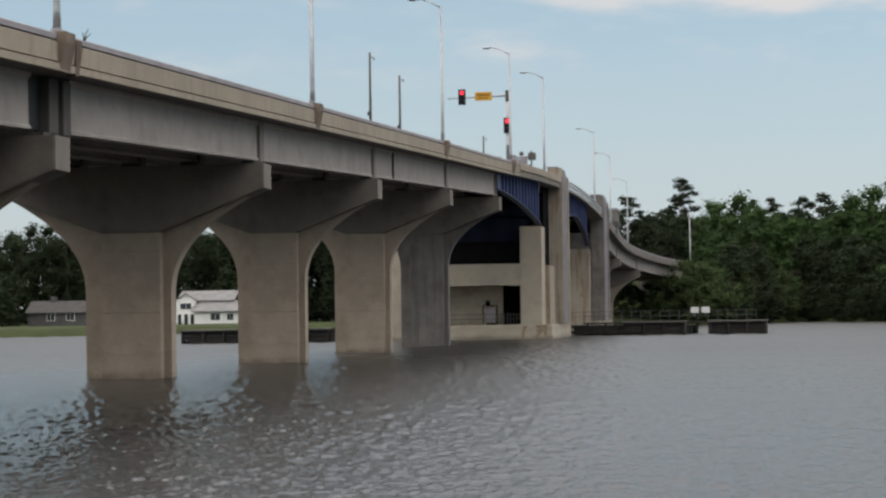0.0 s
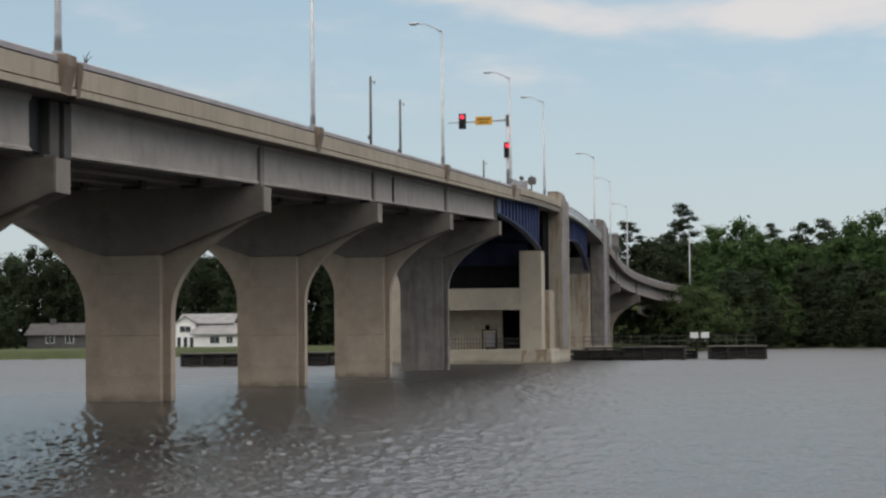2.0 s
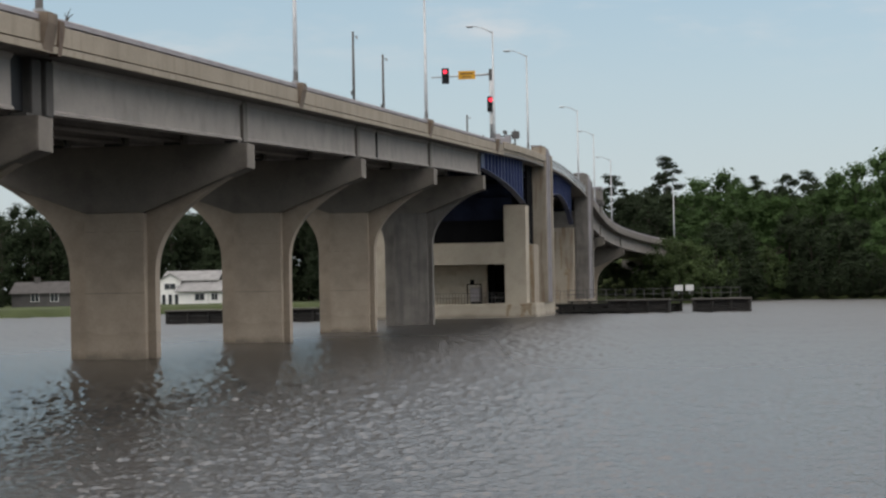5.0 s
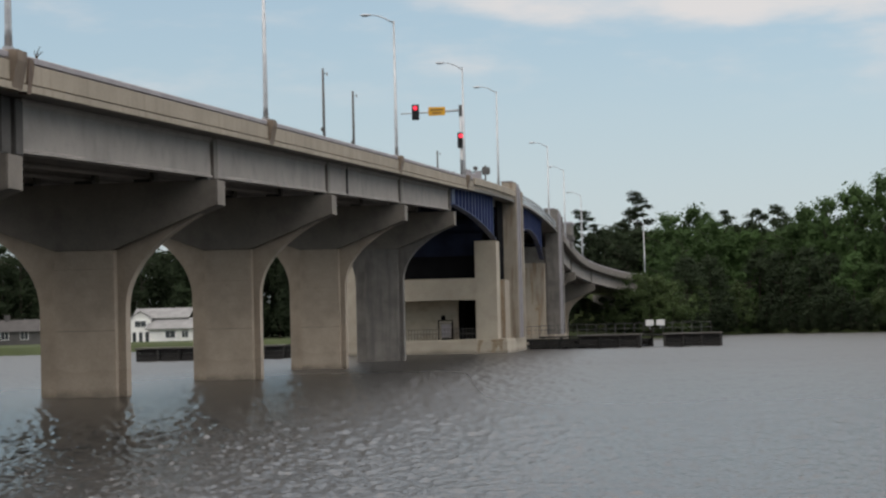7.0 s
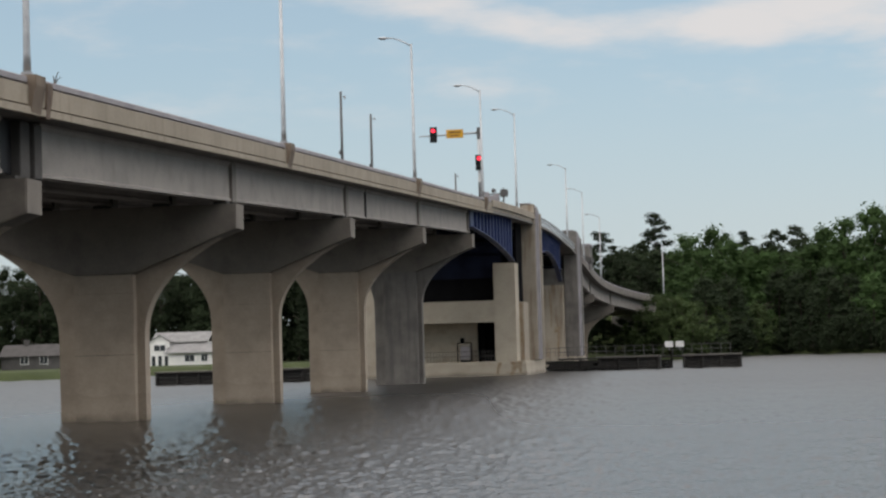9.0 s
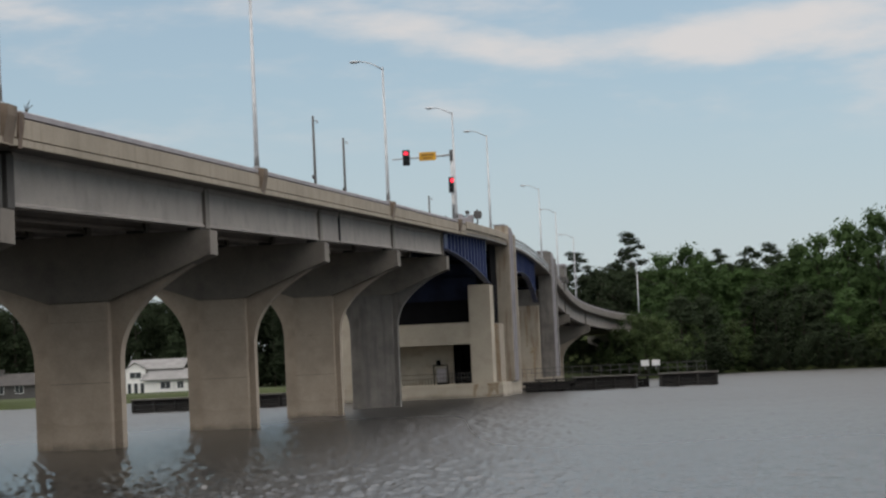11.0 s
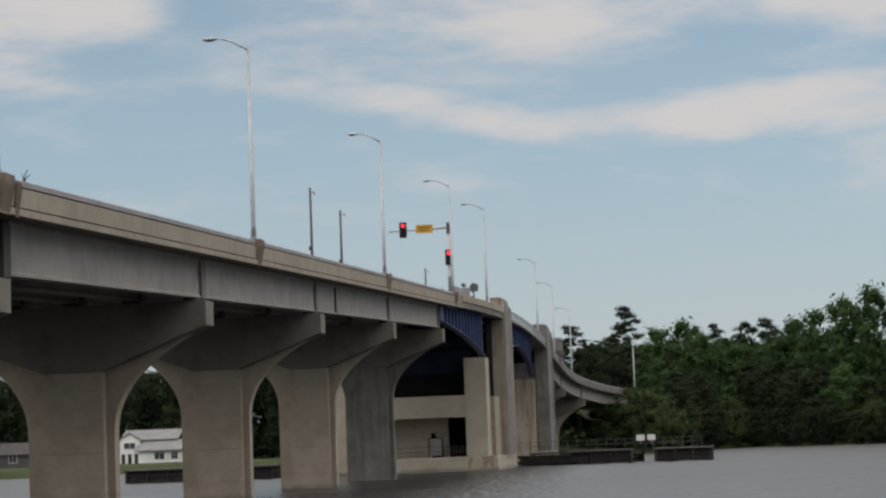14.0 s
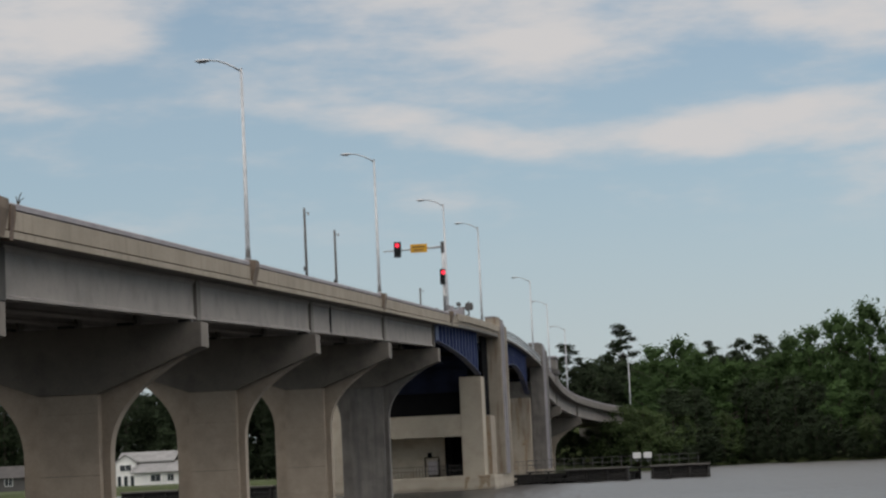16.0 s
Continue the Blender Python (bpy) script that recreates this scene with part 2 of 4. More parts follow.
def let_through(m, share):
    """Thin leaves pass part of the light on to their other side."""
    tree = m.node_tree
    bsdf, out = tree.nodes["Principled BSDF"], tree.nodes["Material Output"]
    thin, mix = tree.nodes.new("ShaderNodeBsdfTranslucent"), tree.nodes.new("ShaderNodeMixShader")
    mix.inputs[0].default_value = share
    tree.links.new(bsdf.inputs["Base Color"].links[0].from_socket, thin.inputs["Color"])
    tree.links.new(bsdf.outputs[0], mix.inputs[1])
    tree.links.new(thin.outputs[0], mix.inputs[2])
    tree.links.new(mix.outputs[0], out.inputs["Surface"])


for leafy in (LEAF, PINE, WILLOW):
    let_through(leafy, 0.4)


def lamp_material(name, color, strength):
    m = bpy.data.materials.new(name)
    m.use_nodes = True
    b = m.node_tree.nodes["Principled BSDF"]
    b.inputs["Base Color"].default_value = (*color, 1)
    b.inputs["Emission Color"].default_value = (*color, 1)
    b.inputs["Emission Strength"].default_value = strength
    b.inputs["Roughness"].default_value = 0.3
    return m


RED = lamp_material("lit_red_lens", (1.0, 0.03, 0.06), 2.2)
DARKLENS = material("unlit_lens", (0.02, 0.02, 0.018), rough=0.2, bump=0)

WATER = bpy.data.materials.new("river_water")
WATER.use_nodes = True
nt = WATER.node_tree
bs = nt.nodes["Principled BSDF"]
bs.inputs["Base Color"].default_value = (0.018, 0.017, 0.0155, 1)
bs.inputs["Roughness"].default_value, bs.inputs["IOR"].default_value = 0.2, 1.33
co = nt.nodes.new("ShaderNodeTexCoord")
heights = []
for sc, stretch, detail, amount in ((4.6, (1.0, 0.8, 1), 2.5, 1.0), (1.6, (1.0, 1.2, 1), 2, 0.8)):
    mp = nt.nodes.new("ShaderNodeMapping")
    mp.inputs["Scale"].default_value = stretch
    mp.inputs["Rotation"].default_value = (0, 0, 0.3)
    nz = nt.nodes.new("ShaderNodeTexNoise")
    nz.inputs["Scale"].default_value, nz.inputs["Detail"].default_value = sc, detail
    ml = nt.nodes.new("ShaderNodeMath")
    ml.operation = "MULTIPLY"
    ml.inputs[1].default_value = amount
    nt.links.new(co.outputs["Object"], mp.inputs[0])
    nt.links.new(mp.outputs[0], nz.inputs[0])
    nt.links.new(nz.outputs[0], ml.inputs[0])
    heights.append(ml)
ad = nt.nodes.new("ShaderNodeMath")
nt.links.new(heights[0].outputs[0], ad.inputs[0])
nt.links.new(heights[1].outputs[0], ad.inputs[1])
bp = nt.nodes.new("ShaderNodeBump")
bp.inputs["Strength"].default_value, bp.inputs["Distance"].default_value = 1.0, 0.008
# open mid-river is more ruffled than the water under the bank
ruffle = nt.nodes.new("ShaderNodeSeparateXYZ")
rr = nt.nodes.new("ShaderNodeMapRange")
for k, v in (("From Min", 45.0), ("From Max", 150.0), ("To Min", 0.24), ("To Max", 0.36)):
    rr.inputs[k].default_value = v
nt.links.new(co.outputs["Object"], ruffle.inputs[0])
nt.links.new(ruffle.outputs["Y"], rr.inputs["Value"])
# the strip under and beside the bridge lies out of the wind
lee = nt.nodes.new("ShaderNodeMath")
lee.operation = "ADD"
lee.inputs[1].default_value = 25.0
side = nt.nodes.new("ShaderNodeMath")
side.operation = "ABSOLUTE"
calm = nt.nodes.new("ShaderNodeMapRange")
calm.interpolation_type = "SMOOTHSTEP"
for k, v in (("From Min", 7.0), ("From Max", 19.0), ("To Min", 0.8), ("To Max", 1.0)):
    calm.inputs[k].default_value = v
both = nt.nodes.new("ShaderNodeMath")
both.operation = "MULTIPLY"
for a, b in ((ruffle.outputs["X"], lee.inputs[0]), (lee.outputs[0], side.inputs[0]), (side.outputs[0], calm.inputs["Value"]),
             (calm.outputs[0], both.inputs[0]), (rr.outputs[0], both.inputs[1]), (both.outputs[0], bs.inputs["Roughness"])):
    nt.links.new(a, b)
gust = nt.nodes.new("ShaderNodeTexNoise")
gust.inputs["Scale"].default_value, gust.inputs["Detail"].default_value = 0.022, 3
gr = nt.nodes.new("ShaderNodeMapRange")
for k, v in (("From Min", 0.38), ("From Max", 0.6), ("To Min", 0.5), ("To Max", 1.0)):
    gr.inputs[k].default_value = v
nt.links.new(co.outputs["Object"], gust.inputs["Vector"])
nt.links.new(gust.outputs[0], gr.inputs["Value"])
nt.links.new(gr.outputs[0], bp.inputs["Strength"])
nt.links.new(ad.outputs[0], bp.inputs["Height"])
nt.links.new(bp.outputs[0], bs.inputs["Normal"])


# ---- building helpers ----
def thing(name, loc, label, category, group="", kind=""):
    ob = new(name)
    ob.location = loc
    ob.empty_display_size = 0.5
    ob["at"] = tuple(loc)
    return tagged(ob, label, category, group, kind)


def part(name, bm, mat, parent=None, label="", smooth=False):
    """Links a bmesh, given in world coordinates, as one mesh under its thing or part."""
    root = parent
    while root is not None and root.parent is not None:
        root = root.parent
    if root is not None:
        bmesh.ops.translate(bm, verts=bm.verts, vec=-Vector(root["at"]))
    bmesh.ops.recalc_face_normals(bm, faces=bm.faces)
    me = bpy.data.meshes.new(name)
    bm.to_mesh(me)
    bm.free()
    for m in (mat if isinstance(mat, (list, tuple)) else [mat]):
        me.materials.append(m)
    if smooth:
        for p in me.polygons:
            p.use_smooth = True
    ob = new(name, me)
    if parent is not None:
        ob.parent = parent
    return tagged(ob, label)


def box(x0, x1, y0, y1, z0, z1, bevel=0.0, bm=None):
    bm = bm or bmesh.new()
    vs = [bm.verts.new(c) for c in ((x0, y0, z0), (x1, y0, z0), (x1, y1, z0), (x0, y1, z0), (x0, y0, z1), (x1, y0, z1), (x1, y1, z1), (x0, y1, z1))]
    fs = [bm.faces.new([vs[i] for i in f]) for f in ((0, 3, 2, 1), (4, 5, 6, 7), (0, 1, 5, 4), (1, 2, 6, 5), (2, 3, 7, 6), (3, 0, 4, 7))]
    if bevel:
        bmesh.ops.bevel(bm, geom=list({e for f in fs for e in f.edges}), offset=bevel, segments=2, affect="EDGES")
    return bm


def prism_y(outline, y0, y1, bevel=0.0):
    """A solid with an (x, z) outline, from y0 to y1."""
    bm = bmesh.new()
    a = [bm.verts.new((x, y0, z)) for x, z in outline]
    b = [bm.verts.new((x, y1, z)) for x, z in outline]
    f0, f1 = bm.faces.new(a), bm.faces.new(b[::-1])
    n = len(a)
    for i in range(n):
        bm.faces.new((a[i], b[i], b[(i + 1) % n], a[(i + 1) % n]))
    if bevel:
        bmesh.ops.bevel(bm, geom=list(f0.edges) + list(f1.edges), offset=bevel, segments=2, affect="EDGES")
    return bm


def prism_x(outline, x0, x1):
    """A solid with a (y, z) outline, from x0 to x1."""
    bm = bmesh.new()
    a = [bm.verts.new((x0, y, z)) for y, z in outline]
    b = [bm.verts.new((x1, y, z)) for y, z in outline]
    bm.faces.new(a), bm.faces.new(b[::-1])
    n = len(a)
    for i in range(n):
        bm.faces.new((a[i], b[i], b[(i + 1) % n], a[(i + 1) % n]))
    return bm


def tube(points, radii, sides=10, bm=None):
    """A round bar along points."""
    bm = bm or bmesh.new()
    rings = []
    pts = [Vector(p) for p in points]
    for i, p in enumerate(pts):
        d = (pts[min(i + 1, len(pts) - 1)] - pts[max(i - 1, 0)]).normalized()
        q = d.to_track_quat("Z", "Y")
        r = radii[i] if isinstance(radii, (list, tuple)) else radii
        rings.append([bm.verts.new(p + q @ Vector((math.cos(k * math.tau / sides) * r, math.sin(k * math.tau / sides) * r, 0))) for k in range(sides)])
    for a, b in zip(rings, rings[1:]):
        for k in range(sides):
            bm.faces.new((a[k], a[(k + 1) % sides], b[(k + 1) % sides], b[k]))
    bm.faces.new(rings[0][::-1]), bm.faces.new(rings[-1])
    return bm


# ---- line of the bridge ----
GRADE = [(-80, 6.6), (0, 9.3), (64, 11.5), (101, 12.76), (141.5, 14.1), (179, 15.28), (200, 16.0), (222, 16.5), (245, 16.65), (262, 16.2),
         (276, 15.7), (290, 14.5), (310, 13.25), (330, 12.3), (370, 11.2), (400, 10.9), (480, 10.5)]
grid_y = np.arange(-80, 481, 1.0)
grid_z = np.interp(grid_y, [g[0] for g in GRADE], [g[1] for g in GRADE])
grid_z = np.convolve(np.pad(grid_z, 8, mode="edge"), np.ones(17) / 17, mode="valid")


def top_z(y):
    """Height of the parapet's top along the bridge."""
    return float(np.interp(y, grid_y, grid_z))


def bend(y):
    """How far the far approach has curved to the right."""
    return 0.0012 * max(0.0, y - 310) ** 2


def sweep(profile, y0, y1, step=4.0, bm=None):
    """Carries an (x, z below the parapet's top) outline along the bridge."""
    bm = bm or bmesh.new()
    n = max(1, round((y1 - y0) / step))
    rings = []
    for i in range(n + 1):
        y = y0 + (y1 - y0) * i / n
        rings.append([bm.verts.new((x + bend(y), y, z + top_z(y))) for x, z in profile])
    k = len(profile)
    for a, b in zip(rings, rings[1:]):
        for j in range(k):
            bm.faces.new((a[j], b[j], b[(j + 1) % k], a[(j + 1) % k]))
    bm.faces.new(rings[0]), bm.faces.new(rings[-1][::-1])
    return bm


MID, HALF = -28.3, 6.25         # the bridge's middle, and half a pier cap
NEAR, FAR = -21.65, -34.95      # outer faces of the two parapets
PIERS = [18.0, 38.1, 65.6, 93.4, 120.95, 148.5, 175.4]
FARPIERS = [312.0, 340.0]


def flip(profile):
    return [(2 * MID - x, z) for x, z in profile]


# ---- water and land ----
def shore(x):
    """Where the far bank begins."""
    return float(np.interp(x, [-900, -300, -130, -104, -85, -55, -40, -19, -9, -4, 3, 19, 60, 120, 400, 900], [120, 260, 292, 299, 330, 366, 372, 358, 358, 388, 412, 388, 352, 300, 150, 60]))


def land_z(x, y):
    d = y - shore(x)
    near = 9.0 - y + 0.25 * math.sin(x * 0.4)
    lift = max(min(1.0, (d + 3) / 8), min(1.0, (near + 3) / 8), 0.0)
    hill = 6.0 * min(1.0, max(0.0, (d - 130) / 700))
    side = abs(x - MID - bend(min(y, 420)))
    bank = 8.0 * min(1.0, max(0.0, (y - 398) / 4)) * min(1.0, max(0.0, (13 - side) / 5)) * min(1.0, max(0.0, (416 - y) / 5))
    rough = 0.12 * noise.noise((x * 0.08, y * 0.08, 0))
    return -2.5 + (3.7 + rough) * lift * (2 - lift) * 0.985 + hill + bank


def build_ground():
    xs = list(np.concatenate([np.linspace(-4500, -330, 10), np.linspace(-300, 160, 93), np.linspace(200, 4500, 10)]))
    ys = list(np.concatenate([np.linspace(-4500, -120, 8), np.linspace(-80, 40, 41), np.linspace(60, 240, 7), np.linspace(246, 520, 92), np.linspace(560, 4500, 12)]))
    verts = [(x, y, land_z(x, y)) for y in ys for x in xs]
    w = len(xs)
    faces = [(j * w + i, j * w + i + 1, (j + 1) * w + i + 1, (j + 1) * w + i) for j in range(len(ys) - 1) for i in range(w - 1)]
    me = bpy.data.meshes.new("ground")
    me.from_pydata(verts, [], faces)
    me.materials.append(GRASS)
    for p in me.polygons:
        p.use_smooth = True
    tagged(new("ground", me), "low grassy river banks with mown lawn", "ground", kind="structure")


build_ground()
bm = bmesh.new()
bmesh.ops.create_grid(bm, x_segments=4, y_segments=4, size=4500)
bmesh.ops.translate(bm, verts=bm.verts, vec=(0, 0, -0.16))
tagged(part("water", bm, WATER), "grey river water under a pale sky", "water", kind="structure")


SLOPE = 0.062         # how steep the wavelets are


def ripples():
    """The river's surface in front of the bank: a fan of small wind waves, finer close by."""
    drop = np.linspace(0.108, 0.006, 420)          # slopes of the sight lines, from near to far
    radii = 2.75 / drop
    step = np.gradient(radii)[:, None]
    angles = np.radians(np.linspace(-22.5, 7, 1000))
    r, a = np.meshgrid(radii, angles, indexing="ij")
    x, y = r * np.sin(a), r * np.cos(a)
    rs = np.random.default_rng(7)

    def blur(f, axis, width):
        k = np.exp(-0.5 * (np.arange(-3 * int(width + 1), 3 * int(width + 1) + 1) / width) ** 2)
        return np.apply_along_axis(lambda row: np.convolve(row, k / k.sum(), mode="same"), axis, f)

    # wavelets of three sizes that steepen and slacken in gusts
    z = np.zeros_like(x)
    for along, across, share in ((0.7, 2.0, 0.85), (1.2, 4.5, 0.45), (2.2, 9.0, 0.2)):
        f = blur(blur(rs.normal(size=x.shape), 0, along), 1, across)
        z += share * f / np.diff(f, axis=0).std()
    gusts = 0.9 + 0.2 * np.sin(x * 0.045 + 0.03 * y + 1.0) * np.sin(y * 0.037 - 0.5) + 0.15 * np.sin(x * 0.13 + y * 0.09)
    lee = 0.8 + 0.2 * np.clip((np.abs(x + 25.0) - 7.0) / 12.0, 0, 1)
    z *= SLOPE * np.minimum(step, 0.3) * gusts * lee
    n, m = x.shape
    verts = np.stack([x, y, z], -1).reshape(-1, 3)
    idx = np.arange(n * m).reshape(n, m)
    quads = np.stack([idx[:-1, :-1], idx[:-1, 1:], idx[1:, 1:], idx[1:, :-1]], -1).reshape(-1, 4)
    me = bpy.data.meshes.new("water_surface")
    me.from_pydata(verts.tolist(), [], quads.tolist())
    me.materials.append(WATER)
    me.shade_smooth()
    tagged(new("water_surface", me), "grey wind-rippled river surface around the piers", "water", kind="structure")


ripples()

# ---- deck ----
deck = thing("bridge_deck", (MID, 0, 7.5), "long concrete road bridge deck with tan parapets and grey girders", "bridge deck", kind="structure")
# slab in the darker weathered concrete, to deepen the shade under the deck
part("slab", sweep([(NEAR - 0.05, -1.16), (NEAR - 0.05, -0.95), (FAR + 0.05, -0.95), (FAR + 0.05, -1.16)], -75, 402), WEATHERED, deck)
part("road_surface", sweep([(NEAR - 0.45, -0.946), (NEAR - 0.45, -0.88), (FAR + 0.45, -0.88), (FAR + 0.45, -0.946)], -75, 412), ASPHALT, deck)
LOWER = [(NEAR + 0.04, -1.17), (NEAR + 0.04, -0.95), (NEAR - 0.02, -0.93), (NEAR - 0.4, -0.93), (NEAR - 0.4, -0.945), (NEAR - 0.1, -0.945), (NEAR - 0.1, -1.17)]
FACE = [(NEAR - 0.16, -0.926), (NEAR - 0.16, -0.885), (NEAR - 0.02, -0.88), (NEAR - 0.02, -0.29), (NEAR - 0.04, -0.27), (NEAR - 0.36, -0.27), (NEAR - 0.42, -0.926)]
CAPRAIL = [(NEAR - 0.22, -0.266), (NEAR - 0.22, -0.2), (NEAR - 0.05, -0.2), (NEAR - 0.05, -0.03), (NEAR - 0.09, 0.0), (NEAR - 0.3, 0.0), (NEAR - 0.34, -0.03), (NEAR - 0.34, -0.266)]
breaks = [-70, -20, 27.5, 64.0, 101.0, 141.5, 178.5, 186.0]
for a, b in list(zip(breaks, breaks[1:])) + [(288, 308), (308, 336), (336, 372), (372, 402)]:
    for shape in (lambda p: p, flip):
        para = part("parapet", sweep(shape(FACE), a + 0.012, b - 0.012), PARAPET if a < 280 else DIAPHRAGM, deck)
        part("edge_ledge", sweep(shape(LOWER), a + 0.012, b - 0.012), PARAPET if a < 280 else DIAPHRAGM, para)
        part("coping", sweep(shape(CAPRAIL), a + 0.012, b - 0.012), COPING, para, "grey coping above a dark joint")
THIN = [(NEAR + 0.06, -0.62), (NEAR + 0.06, -0.04), (NEAR, 0), (NEAR - 0.35, 0), (NEAR - 0.35, -0.9), (NEAR - 0.1, -0.9), (NEAR - 0.1, -0.62)]
for a, b in ((186.03, 208.0), (208.03, 222.0)):
    for shape in (lambda p: p, flip):
        part("parapet", sweep(shape(THIN), a, b), PARAPET, deck)

# concrete I-girders, span by span
GX = [NEAR - 1.2, -25.6, MID, -31.0, FAR + 1.2]
IBEAM = [(-0.3, -2.95), (0.3, -2.95), (0.3, -2.86), (0.22, -2.8), (0.2, -1.42), (0.3, -1.3), (0.3, -1.18), (-0.3, -1.18), (-0.3, -1.3), (-0.2, -1.42), (-0.22, -2.8), (-0.3, -2.86)]


def girders(a, b):
    for gx in GX:
        part("girder", sweep([(gx + x, z) for x, z in IBEAM], a, b), GIRDER, deck)


for a, b in zip(PIERS, PIERS[1:]):
    girders(a + (2.22 if a == PIERS[2] else 1.37), b - 1.5 if b == PIERS[2] else b + 0.53)
for a, b in ((288.5, 311.7), (312.3, 339.7), (340.3, 400.0)):
    girders(a, b)
for y in PIERS[1:] + FARPIERS:
    for gx in GX:
        t, o = top_z(y), bend(y)
        ya, yb = (y + 0.55, y + 1.35) if y < 200 else (y - 0.42, y + 0.42)
        if y == PIERS[2]:
            part("diaphragm", box(gx - 0.24 + o, gx + 0.24 + o, y + 0.35, y + 1.3, t - 2.98, t - 1.19, 0.03), BEARING, deck, "dark grey end block of the girder")
            ya, yb = y + 1.42, y + 2.2
            part("joint_block", box(gx - 0.2 + o, gx - 0.05 + o, y - 1.6, y + 0.32, t - 2.9, t - 1.19), BLACK, deck, "dark gap between girder ends")
        part("diaphragm", box(gx - 0.35 + o, gx + 0.35 + o, ya, yb, t - 2.98, t - 1.19, 0.03), BEARING if y == PIERS[2] else DIAPHRAGM, deck, "dark stained diaphragm block")
        part("bearing", box(gx - 0.3 + o, gx + 0.3 + o, y - 0.35, y + 0.35, t - 3.12, t - 2.985), BEARING, deck)
joint_y = 128.3
part("expansion_joint", box(GX[0] + 0.2, GX[0] + 0.32, joint_y - 0.06, joint_y + 0.06, top_z(joint_y) - 2.96, top_z(joint_y) - 1.19), BLACK, deck, "narrow dark gap in the girder")


# ---- hammerhead piers ----
def pier(y, mat, label, cap=CAPCONCRETE, bottom=-2.4):
    t, dx = top_z(y), bend(y)
    m = MID + dx
    p = thing("bridge_pier", (m, y, bottom), label, "bridge pier", "hammerhead piers of the bridge")
    stem = 2.0
    z0, z1, zt = t - 8.9, t - 4.2, t - 3.12
    right = [(stem + (HALF - 0.2 - stem) * u, z0 + (z1 - z0) * u ** 0.42) for u in (0, 0.004, 0.015, 0.035, 0.07, 0.12, 0.19, 0.28, 0.38, 0.5, 0.62, 0.75, 0.88, 1.0)]
    outline = [(stem, bottom)] + right + [(HALF - 0.2, zt - 0.1)]
    web = [(m + x - 0.1 * (HALF - x) / (HALF - stem), z) for x, z in outline] + [(m - x, z) for x, z in reversed(outline)]
    part("stem_wall", prism_y(web, y - 0.25, y + 0.5), mat, p, "flared wall with arched shoulders")
    zj = t - 6.05
    tee = [(m + 1.55, zj), (m + HALF, t - 4.2), (m + HALF, zt), (m - HALF, zt), (m - HALF, t - 4.2), (m - 1.15, zj)]
    part("cap_beam", prism_y(tee, y - 0.75, y + 0.75, 0.04), cap, p, "grey tapered cap beam, darkened for the shade under the deck")
    part("stem_panel", box(m - 1.15, m + 1.55, y - 0.75, y + 0.75, bottom, zj - 0.015, 0.03), mat, p, "raised panel of the stem")
    for k, (z, tall) in enumerate(((2.9, 0.025), (5.6, 0.02))):
        part("lift_joint", box(m - 1.14, m + 1.54, y - 0.753, y - 0.749, z + 0.01 * k, z + tall), cap, p, "thin dark pour joint")
    return p


for y in PIERS[1:-1]:
    pier(y, CONCRETE, "tan concrete hammerhead pier standing in the river")
pier(PIERS[-1], WEATHERED, "dark weathered concrete hammerhead pier beside the bascule pier")
for y in FARPIERS:
    pier(y, CONCRETE, "concrete hammerhead pier of the far approach")


# ---- bascule span ----
def haunched(y0, y1, x, top, bottom, name, label, mat=BLUE):
    """A deep blue plate girder with a curved lower edge, its flange and its stiffeners."""
    n = 14
    ys = [y0 + (y1 - y0) * i / n for i in range(n + 1)]
    g = thing(name, (x, (y0 + y1) / 2, bottom(y1)), label, "steel girder", "blue girders of the bascule bridge")
    part("web", prism_x([(y, bottom(y)) for y in ys] + [(y, top(y)) for y in reversed(ys)], x - 0.03, x + 0.03), mat, g)
    part("bottom_flange", prism_x([(y, bottom(y) - 0.06) for y in ys] + [(y, bottom(y)) for y in reversed(ys)], x - 0.28, x + 0.28), mat, g)
    part("top_flange", prism_x([(y, top(y) - 0.06) for y in ys] + [(y, top(y)) for y in reversed(ys)], x - 0.28, x + 0.28), mat, g)
    count = int((y1 - y0) / 2.3)
    for i in range(1, count):
        y = y0 + (y1 - y0) * i / count
        part("stiffener", box(x + 0.031, x + 0.25, y - 0.04, y + 0.04, bottom(y) + 0.002, top(y) - 0.062), mat, g)
    return g


def anchor_bottom(y):
    u = max(0.0, (y - 180) / 30)
    return 12.75 - 0.02 * (y - 176) - 1.3 * u ** 2.3


def leaf_bottom(y):
    u = abs(y - 243) / 20
    return 13.4 - 3.6 * u ** 2.2


# inner girders take the darker copy of the blue, as shade under the deck
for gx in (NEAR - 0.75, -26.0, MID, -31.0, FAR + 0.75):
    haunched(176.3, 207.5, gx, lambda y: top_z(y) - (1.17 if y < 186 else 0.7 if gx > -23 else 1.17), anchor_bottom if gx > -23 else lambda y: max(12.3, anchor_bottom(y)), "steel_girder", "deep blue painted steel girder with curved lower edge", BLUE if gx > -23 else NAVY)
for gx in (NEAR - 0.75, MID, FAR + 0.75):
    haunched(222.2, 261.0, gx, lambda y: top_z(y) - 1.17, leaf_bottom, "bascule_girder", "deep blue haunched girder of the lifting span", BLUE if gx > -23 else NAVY)
